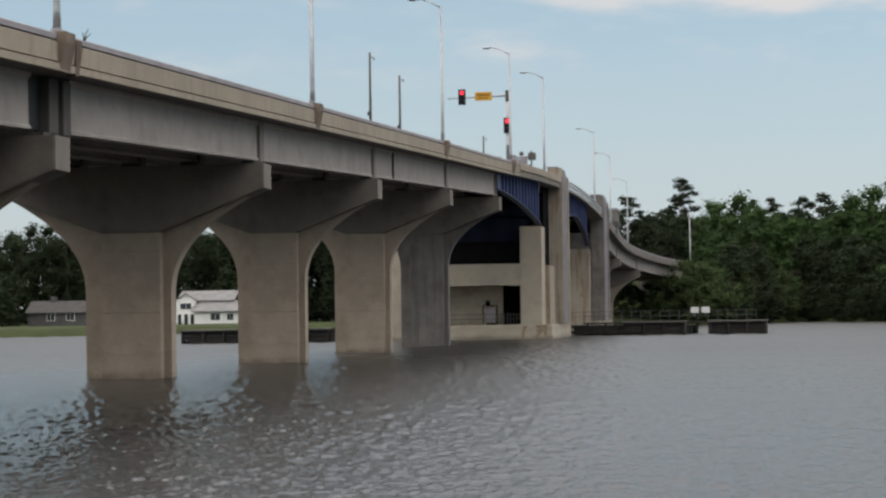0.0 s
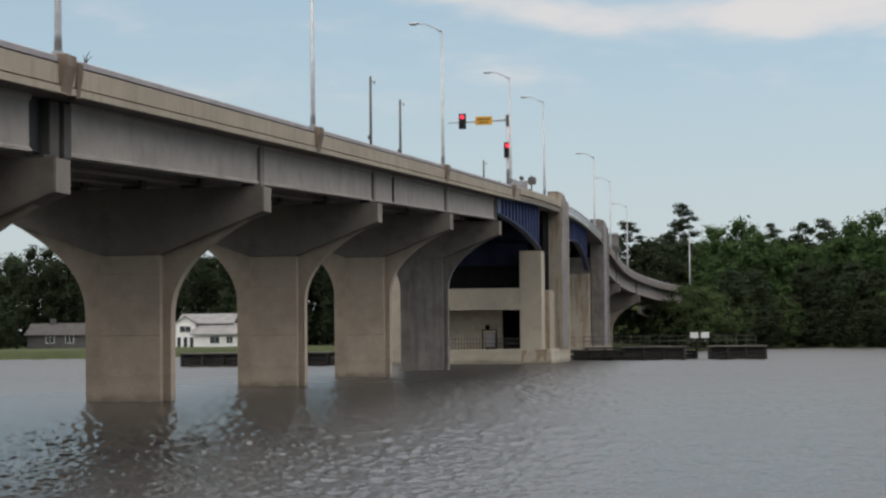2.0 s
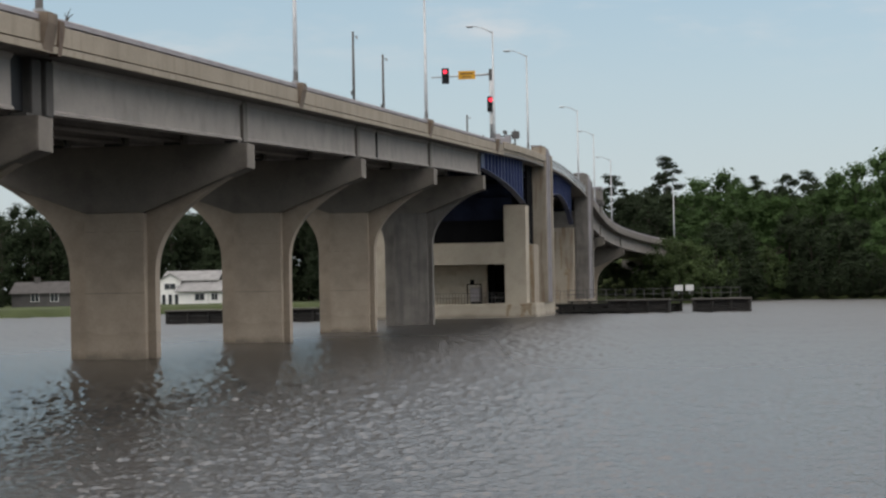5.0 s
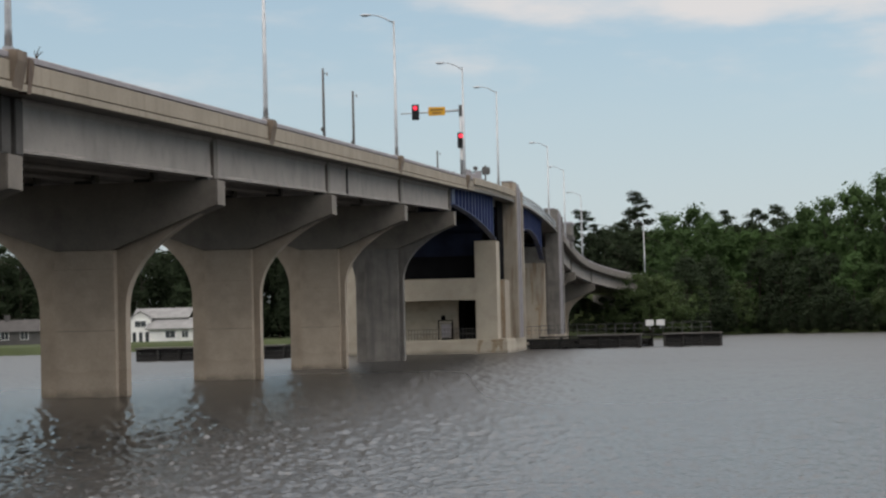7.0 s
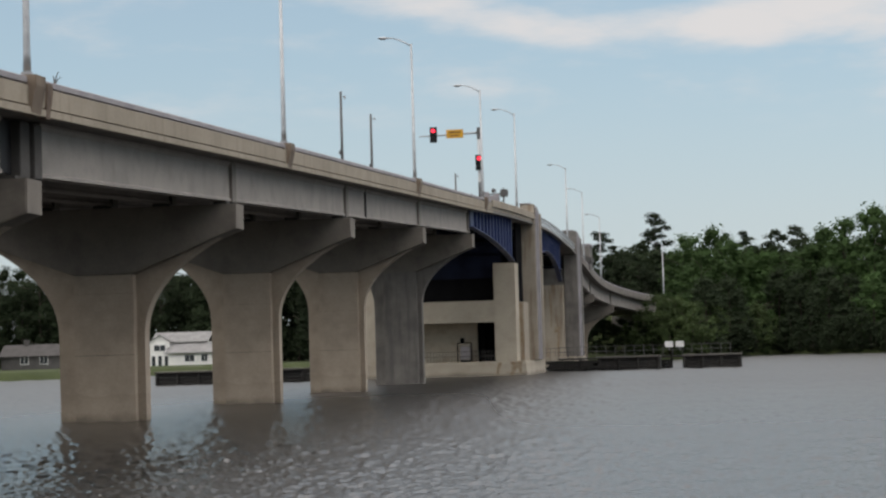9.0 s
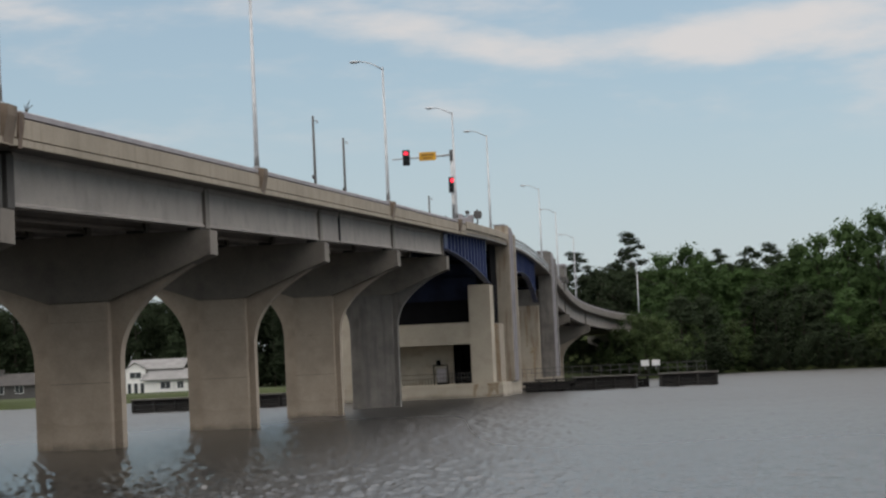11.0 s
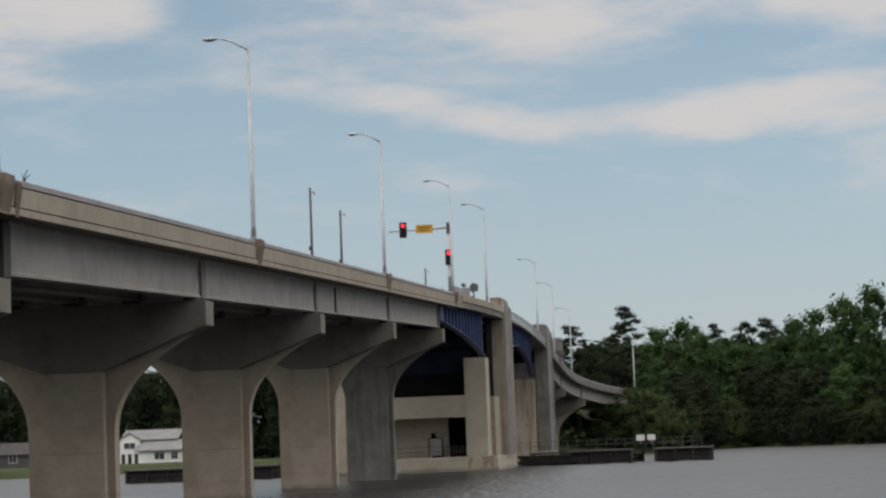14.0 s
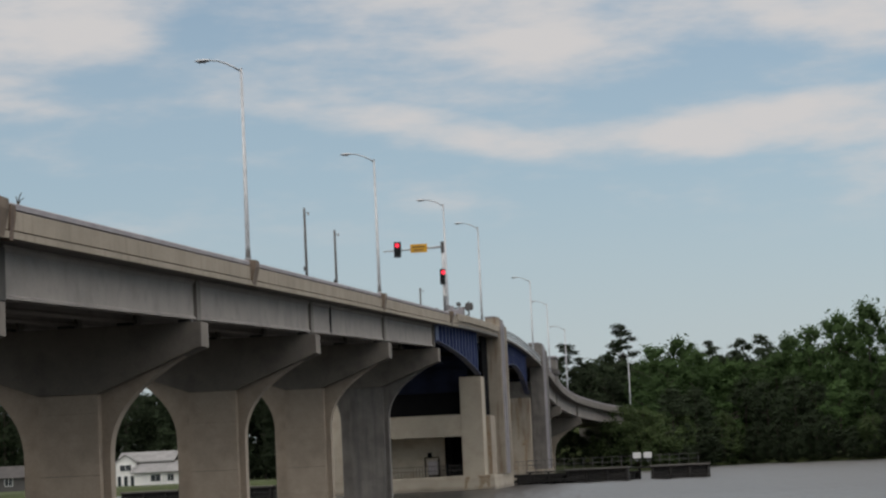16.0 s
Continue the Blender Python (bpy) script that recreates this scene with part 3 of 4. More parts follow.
# cross frames carry the same shade in their colour
for y in (184.0, 191.0, 198.0, 205.0, 229.0, 236.0, 243.0, 250.0, 257.0):
    low = anchor_bottom(y) if y < 215 else leaf_bottom(y)
    f = thing("cross_frame", (MID, y, low), "blue steel cross frame between the girders", "cross frame", "blue cross frames")
    part("upper_bar", box(FAR + 1.1, NEAR - 1.1, y - 0.08, y + 0.08, top_z(y) - 1.6, top_z(y) - 1.3), NAVY, f)
    part("lower_bar", box(FAR + 1.1, NEAR - 1.1, y - 0.08, y + 0.08, low + 0.2, low + 0.5), NAVY, f)
leaf_rail = thing("span_railing", (NEAR, 245, top_z(245) - 1.1), "pale grey steel railing along the lifting span", "railing")
part("lower_rail", sweep([(NEAR - 0.1, -1.15), (NEAR - 0.1, -0.85), (NEAR - 0.25, -0.85), (NEAR - 0.25, -1.15)], 231.8, 276), STEEL, leaf_rail)
part("top_rail", sweep([(NEAR - 0.1, -0.12), (NEAR - 0.1, 0), (NEAR - 0.22, 0), (NEAR - 0.22, -0.12)], 231.8, 276), STEEL, leaf_rail)
part("mid_rail", sweep([(NEAR - 0.1, -0.55), (NEAR - 0.1, -0.35), (NEAR - 0.16, -0.35), (NEAR - 0.16, -0.55)], 231.8, 276), STEEL, leaf_rail)
for i in range(22):
    y = 232.5 + i * 2.0
    part("rail_post", box(NEAR - 0.22, NEAR - 0.11, y - 0.05, y + 0.05, top_z(y) - 0.85, top_z(y) - 0.1), STEEL, leaf_rail)


def tower(parent, x0, x1, y0, y1, z0, z1, mat):
    """A pylon whose outer side has upright fins and grooves."""
    body = part("tower", box(x0, x1 - 0.36, y0, y1, z0, z1 - 0.12, 0.04), mat, parent, "tall slim pylon with grooved side")
    w = (y1 - y0) / 5
    # shade between the fins, drawn as a black panel at the grooves' back
    part("groove_panel", box(x1 - 0.359, x1 - 0.33, y0 + 0.06, y1 - 0.06, z0 + 0.02, z1 - 0.3), BLACK, body, "black panel standing for the shade in the grooves")
    for i, (a, b) in enumerate(((0.0, 0.35), (0.95, 1.7), (2.5, 3.3), (4.1, 4.95))):
        part("fin", box(x1 - 0.38, x1, y0 + a * w + 0.01, y0 + b * w, z0 + 0.01, z1 - 0.2 * i - 0.14, 0.03), COPING if i in (1, 2) else mat, body, "pale upright fin" if i in (1, 2) else "")
    part("tower_cap", box(x0 - 0.06, x1 - 0.35, y0 - 0.06, y1 + 0.02, z1 - 0.118, z1, 0.02), COPING, body, "thin grey cap slab")


def rail_run(name, a, b, z, height, step, label, mat=RAILMETAL):
    """A light pipe railing from a to b."""
    va, vb = Vector((*a, z)), Vector((*b, z))
    r = thing(name, tuple((va + vb) / 2), label, "railing")
    n = max(1, round((vb - va).length / step))
    for k in (0.55, 1.0):
        part("rail", tube([va + Vector((0, 0, height * k)), vb + Vector((0, 0, height * k))], 0.025, 6), mat, r)
    for i in range(n + 1):
        p = va.lerp(vb, i / n)
        part("post", tube([p, p + Vector((0, 0, height))], 0.02, 6), mat, r)
    return r


b1 = thing("bascule_pier", (-30, 222, -2.4), "large rust-streaked concrete bascule pier with an open machinery bay", "bridge pier", "bascule piers")
FY = 213.0
part("footing", box(-39.2, -21.9, FY, 233, -2.4, 1.42, 0.06), PALE, b1, "stained base ledge above the water")
part("lintel", box(-36.2, -24.96, FY + 0.25, FY + 1.6, 5.3, 7.45, 0.03), PALE, b1)
part("pilaster", box(-24.95, -22.8, FY + 0.2, FY + 3.4, 1.424, 11.1, 0.04), PALE, b1, "broad flat pilaster")
part("pilaster", box(-38.4, -36.25, FY + 0.2, FY + 3.4, 1.424, 11.1, 0.04), PALE, b1)
part("side_wall", box(-22.82, -22.35, FY + 3.5, 221.0, 1.424, 7.3, 0.03), RUSTY, b1)
part("side_wall", box(-38.3, -37.7, FY + 3.5, 232, 1.424, 11.0), RUSTY, b1)
part("back_wall", box(-37.6, -23.2, 229.6, 232.6, 1.424, 10.6), RUSTY, b1)
part("bay_wall", box(-36.2, -27.25, FY + 4.6, FY + 5.0, 1.424, 5.6), BAYWALL, b1, "pale recessed wall of the machinery bay")
part("bay_ceiling", box(-36.2, -24.97, FY + 1.62, FY + 8.5, 5.5, 5.8), RUSTY, b1)
# black panels stand in for the shade inside the bay and under the deck
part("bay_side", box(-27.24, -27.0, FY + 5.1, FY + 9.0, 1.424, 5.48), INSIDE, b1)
part("bay_back", box(-27.0, -24.0, FY + 8.6, FY + 9.0, 1.424, 5.48), INSIDE, b1, "black panel standing for the shade in the bay's doorway")
part("shaft_wall", box(-36.2, -24.96, FY + 1.7, FY + 2.1, 7.3, 13.2), INSIDE, b1, "near-black sheet standing for the shade under the deck")
# sheet added to give the unlit blue above the black
part("navy_plate", box(-36.2, -24.3, FY + 1.6, FY + 1.69, 9.7, 13.3), NAVY, b1, "navy sheet added for the unlit blue under the deck")
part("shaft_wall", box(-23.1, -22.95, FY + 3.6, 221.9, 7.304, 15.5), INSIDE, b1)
# block added in near-black to keep light out behind the girders
part("counterweight", box(-36.9, -23.6, 220.5, 228.5, 7.0, 14.2, 0.1), INSIDE, b1, "blackened counterweight added to block light behind the girders")
for k in range(3):
    part("wall_panel", box(-31.95 + 1.56 * k, -30.45 + 1.56 * k, FY + 4.55, FY + 4.598, 2.6, 5.15), BAYWALL, b1)
tower(b1, -23.0, -21.55, 222.0, 229.5, 1.424, 17.5, RUSTY)
tower(b1, 2 * MID + 21.55, 2 * MID + 23.0, 222.0, 229.5, 1.424, 17.5, RUSTY)
cab = thing("machinery_cabinet", (-28.3, FY + 3.4, 1.42), "pale metal cabinet standing in the machinery bay", "cabinet")
part("body", box(-28.85, -27.75, FY + 3.0, FY + 3.9, 1.6, 3.1, 0.04), GIRDER, cab)
part("plinth", box(-28.75, -27.85, FY + 3.05, FY + 3.85, 1.424, 1.598), INSIDE, cab)
part("door", box(-28.75, -27.85, FY + 2.97, FY + 2.998, 1.7, 2.95), COPING, cab)
for x in (-29.05, -27.65):
    part("frame_post", box(x - 0.05, x + 0.05, FY + 2.9, FY + 3.0, 1.424, 3.3), INSIDE, cab)
part("frame_bar", box(-29.1, -27.6, FY + 2.9, FY + 3.0, 3.301, 3.4), INSIDE, cab)
box1 = thing("junction_box", (-28.9, FY + 4.3, 3.3), "small grey box fixed on the bay wall", "box")
part("body", box(-28.95, -28.55, FY + 4.3, FY + 4.53, 3.4, 3.85, 0.02), INSIDE, box1)
rail_run("bay_railing", (-36.0, FY + 0.6), (-25.1, FY + 0.6), 1.424, 1.05, 0.3, "low dark steel railing along the bay")

b2 = thing("bascule_pier", (-30, 285, -2.4), "rust-streaked concrete bascule pier of the far side", "bridge pier", "bascule piers")
part("footing", box(-39.2, -21.9, 272, 293, -2.4, 1.42, 0.06), RUSTY, b2)
part("front_wall", box(-37.6, -23.32, 274.5, 276.5, 1.424, 10.5, 0.05), RUSTY, b2, "tall wall with rust stains")
part("core_wall", box(-37.6, -23.4, 277.4, 291, 1.424, 12.6), WEATHERED, b2)
tower(b2, -23.3, -21.6, 277.0, 285.5, 1.424, 17.5, WEATHERED)
tower(b2, 2 * MID + 21.6, 2 * MID + 23.3, 277.0, 285.5, 1.424, 17.5, WEATHERED)
shed = thing("control_hut", (-22.3, 301.5, 13.0), "small grey concrete hut standing on the bridge deck", "hut")
part("body", box(-23.3, -21.55, 299, 304, 13.0, 16.4, 0.05), WEATHERED, shed)
part("roof_slab", box(-23.45, -21.4, 298.8, 304.2, 16.404, 16.7, 0.03), COPING, shed)
part("ledge", box(-23.5, -21.35, 298.7, 304.3, 14.2, 14.9, 0.03), BEARING, shed)
def rust_run(parent, x, y, z0, z1, w, seed):
    """A thin ragged stain that runs down a face and thins out."""
    r = random.Random(seed)
    n = 9
    left, right = [], []
    for i in range(n + 1):
        u = i / n
        half = w * 0.5 * (0.25 + 0.75 * (1 - u) ** 0.7) * r.uniform(0.55, 1.25)
        off = w * 0.25 * math.sin(3 * u + seed)
        left.append((x + off - half, z1 + (z0 - z1) * u))
        right.append((x + off + half * r.uniform(0.7, 1.2), z1 + (z0 - z1) * u))
    part("rust_run", prism_y(left + right[::-1], y - 0.014, y - 0.004), RUST, parent, "brown rust run")


for k, (x, z0, z1, w) in enumerate(((-24.95, 5.2, 9.2, 0.3), (-24.3, 4.4, 5.2, 0.9), (-25.6, 7.4, 9.9, 0.2), (-24.0, 1.8, 4.4, 0.4))):
    rust_run(b2, x, 274.5, z0, z1, w, k)
for k, (x, z0, z1, w) in enumerate(((-22.6, 1.6, 7.2, 0.36), (-22.5, 3.2, 5.6, 0.25))):
    rust_run(b1, x, FY + 3.5 - 0.004 * k, z0, z1, w, 10 + k)
for k, (x, z0, z1, w) in enumerate(((-23.2, -0.1, 1.35, 0.8), (-24.6, 0.1, 1.3, 0.5), (-22.4, 0.2, 1.38, 0.5))):
    rust_run(b1, x, FY, z0, z1, w, 20 + k)

# ---- street lamps ----
lamp = thing("street_lamp", (0, 0, 0), "tall galvanised street lamp with a curved arm on the parapet", "street lamp", "street lamps along the bridge")
part("base", box(-0.16, 0.16, -0.16, 0.16, 0.0, 0.14, 0.02), STEEL, lamp)
part("pole", tube([(0, 0, 0.142), (0, 0, 0.7), (0, 0, 9.1)], [0.13, 0.115, 0.062], 12), STEEL, lamp, smooth=True)
arm_pts = [(-0.02, 0, 8.95), (-0.4, 0, 9.18), (-0.8, 0, 9.39), (-1.2, 0, 9.52), (-1.55, 0, 9.55)]
part("arm", tube(arm_pts, [0.045, 0.042, 0.04, 0.036, 0.034], 8), STEEL, lamp, smooth=True)
head = bmesh.new()
bmesh.ops.create_uvsphere(head, u_segments=14, v_segments=8, radius=1)
bmesh.ops.scale(head, vec=(0.4, 0.16, 0.085), verts=head.verts)
bmesh.ops.translate(head, vec=(-1.88, 0, 9.56), verts=head.verts)
lh = part("lamp_head", head, STEEL, lamp, "flat cobra-head lantern", smooth=True)
part("lens", box(-2.1, -1.72, -0.09, 0.09, 9.46, 9.488, 0.01), DARKLENS, lh)
LAMPS = [27.5, 64.6, 102.2, 143.6, 181.3, 208.3, 266.8, 292.7, 323.0, 386.0]
for i, y in enumerate(LAMPS):
    m = pose(NEAR - 0.22 + bend(y), y, top_z(y) + 0.02 - (0.5 if 262 < y < 268 else 0), 0, 0, 0)
    if i == 0:
        lamp.matrix_basis = m
    else:
        copy_thing(lamp, m).scale = (1, 1, 1.035 if y < 110 else 1.0)
# bulging pedestals of the parapet under the lamps
for y in LAMPS[:5]:
    t = top_z(y)
    ped = [(NEAR + 0.22, 0.03), (NEAR + 0.22, -0.3), (NEAR + 0.16, -0.55), (NEAR + 0.03, -1.19), (NEAR - 0.3, -1.19), (NEAR - 0.45, 0.03)]
    part("lamp_pedestal", prism_y([(x, z + t) for x, z in ped], y - 0.5, y + 0.5, 0.03), PEDESTAL, deck, "stained pedestal block under a lamp")
    # dark brown slanted strip just past the nearest pedestals
    if y < 70:
        part("joint_strip", prism_x([(y + 0.95, t - 1.2), (y + 1.3, t - 1.2), (y + 1.7, t - 0.28), (y + 1.65, t - 0.06), (y + 1.2, t - 0.05), (y + 1.1, t - 0.55)], NEAR - 0.25, NEAR + 0.05), BROWNBAND, deck, "dark brown slanted strip on the parapet")

# ---- slim poles on the far side ----
pole = thing("camera_pole", (0, 0, 0), "slim dark grey pole with a small bracket on the far parapet", "pole", "slim poles on the far parapet")
part("shaft", tube([(0, 0, 0), (0, 0, 5), (0, 0, 10.0)], [0.14, 0.12, 0.1], 10), RAILMETAL, pole, smooth=True)
part("bracket", tube([(0.08, 0, 9.55), (0.34, 0, 9.6)], 0.03, 6), RAILMETAL, pole)
part("camera_head", box(0.28, 0.42, -0.1, 0.1, 9.35, 9.62, 0.02), STEEL, pole)
part("box", box(-0.24, -0.02, -0.14, 0.14, 4.5, 4.85, 0.02), RAILMETAL, pole)
for i, (y, h) in enumerate(((186.2, 1.0), (201.3, 0.91), (260.5, 0.78))):
    m = pose(FAR + 0.25, y, top_z(y) - 0.05) @ Matrix.Diagonal((1, 1, h, 1))
    if i == 0:
        pole.matrix_basis = m
    else:
        c = copy_thing(pole, pose(FAR + 0.25, y, top_z(y) - 0.05))
        c.scale = (1, 1, h)

# ---- traffic signal over the road ----
SY, SX = 182.6, -22.25
st = top_z(SY)
sig = thing("traffic_signal", (SX, SY, st - 0.88), "galvanised traffic signal mast with two red lights", "traffic signal")
part("mast", tube([(SX, SY, st - 0.88), (SX, SY, st + 2), (SX, SY, 21.4)], [0.15, 0.14, 0.11], 12), STEEL, sig, smooth=True)
part("mast_cap", tube([(SX, SY, 20.5), (SX, SY, 21.45)], 0.15, 12), RAILMETAL, sig)
part("mast_arm", tube([(SX, SY, 21.02), (SX - 2.5, SY, 20.94), (SX - 5.1, SY, 20.88)], [0.1, 0.075, 0.05], 10), STEEL, sig, smooth=True)


def signal_head(cx, cz):
    h = part("signal_head", box(cx - 0.22, cx + 0.22, SY - 0.38, SY - 0.16, cz - 0.6, cz + 0.6, 0.03), BLACK, sig, "black three-lamp head showing red")
    part("backplate", box(cx - 0.31, cx + 0.31, SY - 0.3, SY - 0.27, cz - 0.66, cz + 0.66), BLACK, h)
    for k in range(3):
        z = cz + 0.36 * (1 - k)
        part("lens", tube([(cx, SY - 0.385, z), (cx, SY - 0.45, z)], [0.165, 0.15] if k == 0 else 0.15, 14), RED if k == 0 else DARKLENS, h, "lit red lens" if k == 0 else "")
        visor = bmesh.new()
        ring = [[visor.verts.new((cx + math.cos(a) * 0.18, y, z + math.sin(a) * 0.18)) for a in [math.pi * j / 8 for j in range(9)]] for y in (SY - 0.385, SY - 0.66)]
        for j in range(8):
            visor.faces.new((ring[0][j], ring[0][j + 1], ring[1][j + 1], ring[1][j]))
        bmesh.ops.solidify(visor, geom=visor.faces[:], thickness=0.012)
        part("visor", visor, BLACK, h)


signal_head(SX - 3.82, 20.95)
signal_head(SX + 0.02, 18.45)
sgn = part("sign_panel", box(SX - 2.72, SX - 1.28, SY - 0.26, SY - 0.2, 20.62, 21.34, 0.015), YELLOW, sig, "yellow warning sign panel")
part("sign_line", box(SX - 2.55, SX - 1.45, SY - 0.266, SY - 0.261, 21.03, 21.17), DARKBAR, sgn)
part("sign_line", box(SX - 2.4, SX - 1.6, SY - 0.266, SY - 0.261, 20.78, 20.9), DARKBAR, sgn)
part("notice_plate", box(SX - 0.1, SX + 0.3, SY - 0.24, SY - 0.2, 16.8, 17.6, 0.01), WHITE, sig, "small white notice on the mast")

# ---- barrier gate and bits on the deck near the tower ----
gy = 200.0
gz = top_z(gy) - 0.88
gate = thing("barrier_gate", (-23.4, gy, gz), "grey road barrier gate machine with raised bits of arm", "barrier gate")
part("housing", box(-23.1, -22.6, gy - 0.4, gy + 0.4, gz, gz + 1.9, 0.04), COPING, gate)
part("head_box", box(-24.3, -22.7, gy - 0.3, gy + 0.3, gz + 1.35, gz + 1.75, 0.03), COPING, gate)
part("arm", tube([(-26.2, gy, gz + 1.0), (-23.0, gy, gz + 1.3)], 0.06, 8), STEEL, gate)
part("counter_arm", tube([(-25.6, gy, gz + 1.2), (-25.1, gy, gz + 2.0)], 0.07, 8), RAILMETAL, gate)
part("warning_lamp", box(-24.2, -23.9, gy - 0.15, gy + 0.15, gz + 1.76, gz + 2.15, 0.03), RAILMETAL, gate)
part("post", tube([(-22.2, gy, gz), (-22.2, gy, gz + 2.45)], 0.07, 8), RAILMETAL, gate)
part("cross_bar", tube([(-24.1, gy, gz + 1.85), (-21.75, gy, gz + 1.95)], 0.06, 8), RAILMETAL, gate)
part("lamp_box", box(-22.5, -21.8, gy - 0.2, gy + 0.2, gz + 1.6, gz + 2.3, 0.06), RAILMETAL, gate, "dark rounded lamp box")
part("counterweight", box(-24.15, -23.55, gy - 0.2, gy + 0.2, gz + 1.6, gz + 2.1, 0.05), COPING, gate)
part("lamp_hood", tube([(-23.1, gy - 0.3, gz + 2.2), (-23.1, gy + 0.1, gz + 2.2)], 0.2, 12), RAILMETAL, gate)
part("bell", box(-22.5, -22.3, gy - 0.1, gy + 0.1, gz + 0.9, gz + 1.2, 0.03), RAILMETAL, gate)

# ---- timber fenders of the channel ----
def fender(name, x0, x1, y0, y1, z1, label, top=True):
    f = thing(name, ((x0 + x1) / 2, (y0 + y1) / 2, -2), label, "fender", "channel fenders")
    rows = 4
    for r in range(rows):
        za, zb = -0.5 + (z1 + 0.5) * r / rows, -0.5 + (z1 + 0.5) * (r + 1) / rows
        part("timber", box(x0, x1, y0 + 0.02 * (r % 2), y1, za + 0.015, zb - 0.015, 0.02), TIMBER, f)
    n = max(2, round((x1 - x0) / 2.2))
    for i in range(n + 1):
        x = x0 + 0.2 + (x1 - x0 - 0.4) * i / n
        part("fender_post", tube([(x, y0 - 0.12, -2.0), (x, y0 - 0.12, z1 - 0.12)], 0.16, 8), TIMBER, f)
    if top:
        part("cap_timber", box(x0 - 0.08, x1 + 0.08, y0 - 0.3, y1 + 0.1, z1 + 0.004, z1 + 0.16, 0.02), TIMBERTOP, f, "paler weathered cap timber")
    return f


fender("fender_dolphin", -16.7, -9.9, 238.5, 242.0, 1.3, "dark tarred timber fender block in the channel")
fender("fender_dolphin", -7.4, -1.05, 237.5, 241.5, 1.3, "dark tarred timber fender block with pale cap")
fender("fender_dolphin", -12.4, -9.0, 247.0, 249.0, 0.9, "low dark timber fender block", False)
fender("fender_dolphin", -22.1, -16.78, 239.4, 241.6, 0.8, "low dark timber fender beside the bascule pier", False)
fender("fender_dolphin", -58.0, -43.0, 208.0, 211.0, 1.2, "long dark timber fender beyond the bridge")
for zz, a, b in ((0.95, -22.3, -16.6), (0.35, -22.3, -15.5)):
    w = thing("fender_wale", ((a + b) / 2, 238.2, zz), "dark horizontal timber wale of the fender", "fender", "fender wales")
    part("beam", box(a, b, 237.9, 238.4, zz - 0.17, zz + 0.17, 0.03), TIMBER, w)
    for k in range(4):
        x = a + 0.4 + (b - a - 0.8) * k / 3
        part("fender_post", tube([(x, 238.6, -2), (x, 238.6, zz + 0.15)], 0.17, 8), TIMBER, w)
walkway = thing("fender_walkway", (-10, 246, 1.2), "dark timber service walkway along the fender", "walkway")
part("deck_planking", box(-21.6, -2.2, 245.2, 246.6, 1.15, 1.33), TIMBER, walkway)
for i in range(10):
    part("post", tube([(-21.2 + 2.05 * i, 245.9, -2), (-21.2 + 2.05 * i, 245.9, 1.15)], 0.14, 8), TIMBER, walkway)
rail_run("walkway_railing", (-21.6, 245.25), (-2.3, 245.25), 1.332, 1.25, 1.1, "thin grey railing of the service walkway")
rail_run("walkway_railing", (-21.6, 246.55), (-2.3, 246.55), 1.332, 1.25, 1.1, "thin grey railing of the service walkway")
for x in (-9.1, -7.9):
    s = thing("channel_sign", (x, 245.1, 1.9), "small white square notice on the walkway railing", "sign", "white notices on the walkway")
    part("plate", box(x - 0.46, x + 0.46, 245.12, 245.16, 2.3, 2.95, 0.01), WHITE, s)
    part("bracket", box(x - 0.04, x + 0.04, 245.165, 245.21, 1.9, 2.9), STEEL, s)
rail_run("pier_railing", (-26.0, 271.9), (-21.95, 271.9), 1.424, 1.05, 0.6, "light railing on the far bascule pier")


# ---- houses on the far bank ----
def window(parent, x, y, z, w, h, frame_mat=WHITE):
    f = part("window", box(x - w / 2 - 0.1, x + w / 2 + 0.1, y - 0.08, y - 0.005, z - 0.1, z + h + 0.1, 0.01), frame_mat, parent)
    part("pane", box(x - w / 2, x - 0.04, y - 0.1, y - 0.082, z, z + h), GLASS, f)
    part("pane", box(x + 0.04, x + w / 2, y - 0.1, y - 0.082, z, z + h), GLASS, f)


def gable_roof(x0, x1, y0, y1, z0, z1, along="x", over=0.45):
    """A thick pitched roof with overhangs."""
    if along == "x":
        m = (y0 + y1) / 2
        o = [(y0 - over, z0 - 0.15), (m, z1), (y1 + over, z0 - 0.15), (y1 + over, z0 - 0.33), (m, z1 - 0.2), (y0 - over, z0 - 0.33)]
        return prism_x(o, x0 - over, x1 + over)
    m = (x0 + x1) / 2
    return prism_y([(x0 - over, z0 - 0.15), (m, z1), (x1 + over, z0 - 0.15), (x1 + over, z0 - 0.33), (m, z1 - 0.2), (x0 - over, z0 - 0.33)], y0 - over, y1 + over)


HY, HG = 420.0, 1.15
h1 = thing("house", (-112, HY, HG), "white two-storey house with low wing and grey shingle roof", "house")
part("wall", box(-117.4, -106.5, HY, HY + 8, HG - 0.3, HG + 4.6), SIDING, h1)
part("gable_wall", prism_y([(-117.6, HG - 0.3), (-117.6, HG + 4.7), (-115.6, HG + 6.0), (-113.6, HG + 4.7), (-113.6, HG - 0.3)], HY - 1.6, HY - 0.01), SIDING, h1)
part("roof", gable_roof(-117.4, -106.5, HY, HY + 8, HG + 4.8, HG + 6.6), SHINGLE, h1)
part("gable_roof", gable_roof(-117.6, -113.6, HY - 1.6, HY + 1.5, HG + 4.85, HG + 6.15, "y", 0.3), SHINGLE, h1)
part("wing_wall", box(-113.5, -102.5, HY - 3.2, HY - 0.02, HG - 0.3, HG + 2.6), SIDING, h1)
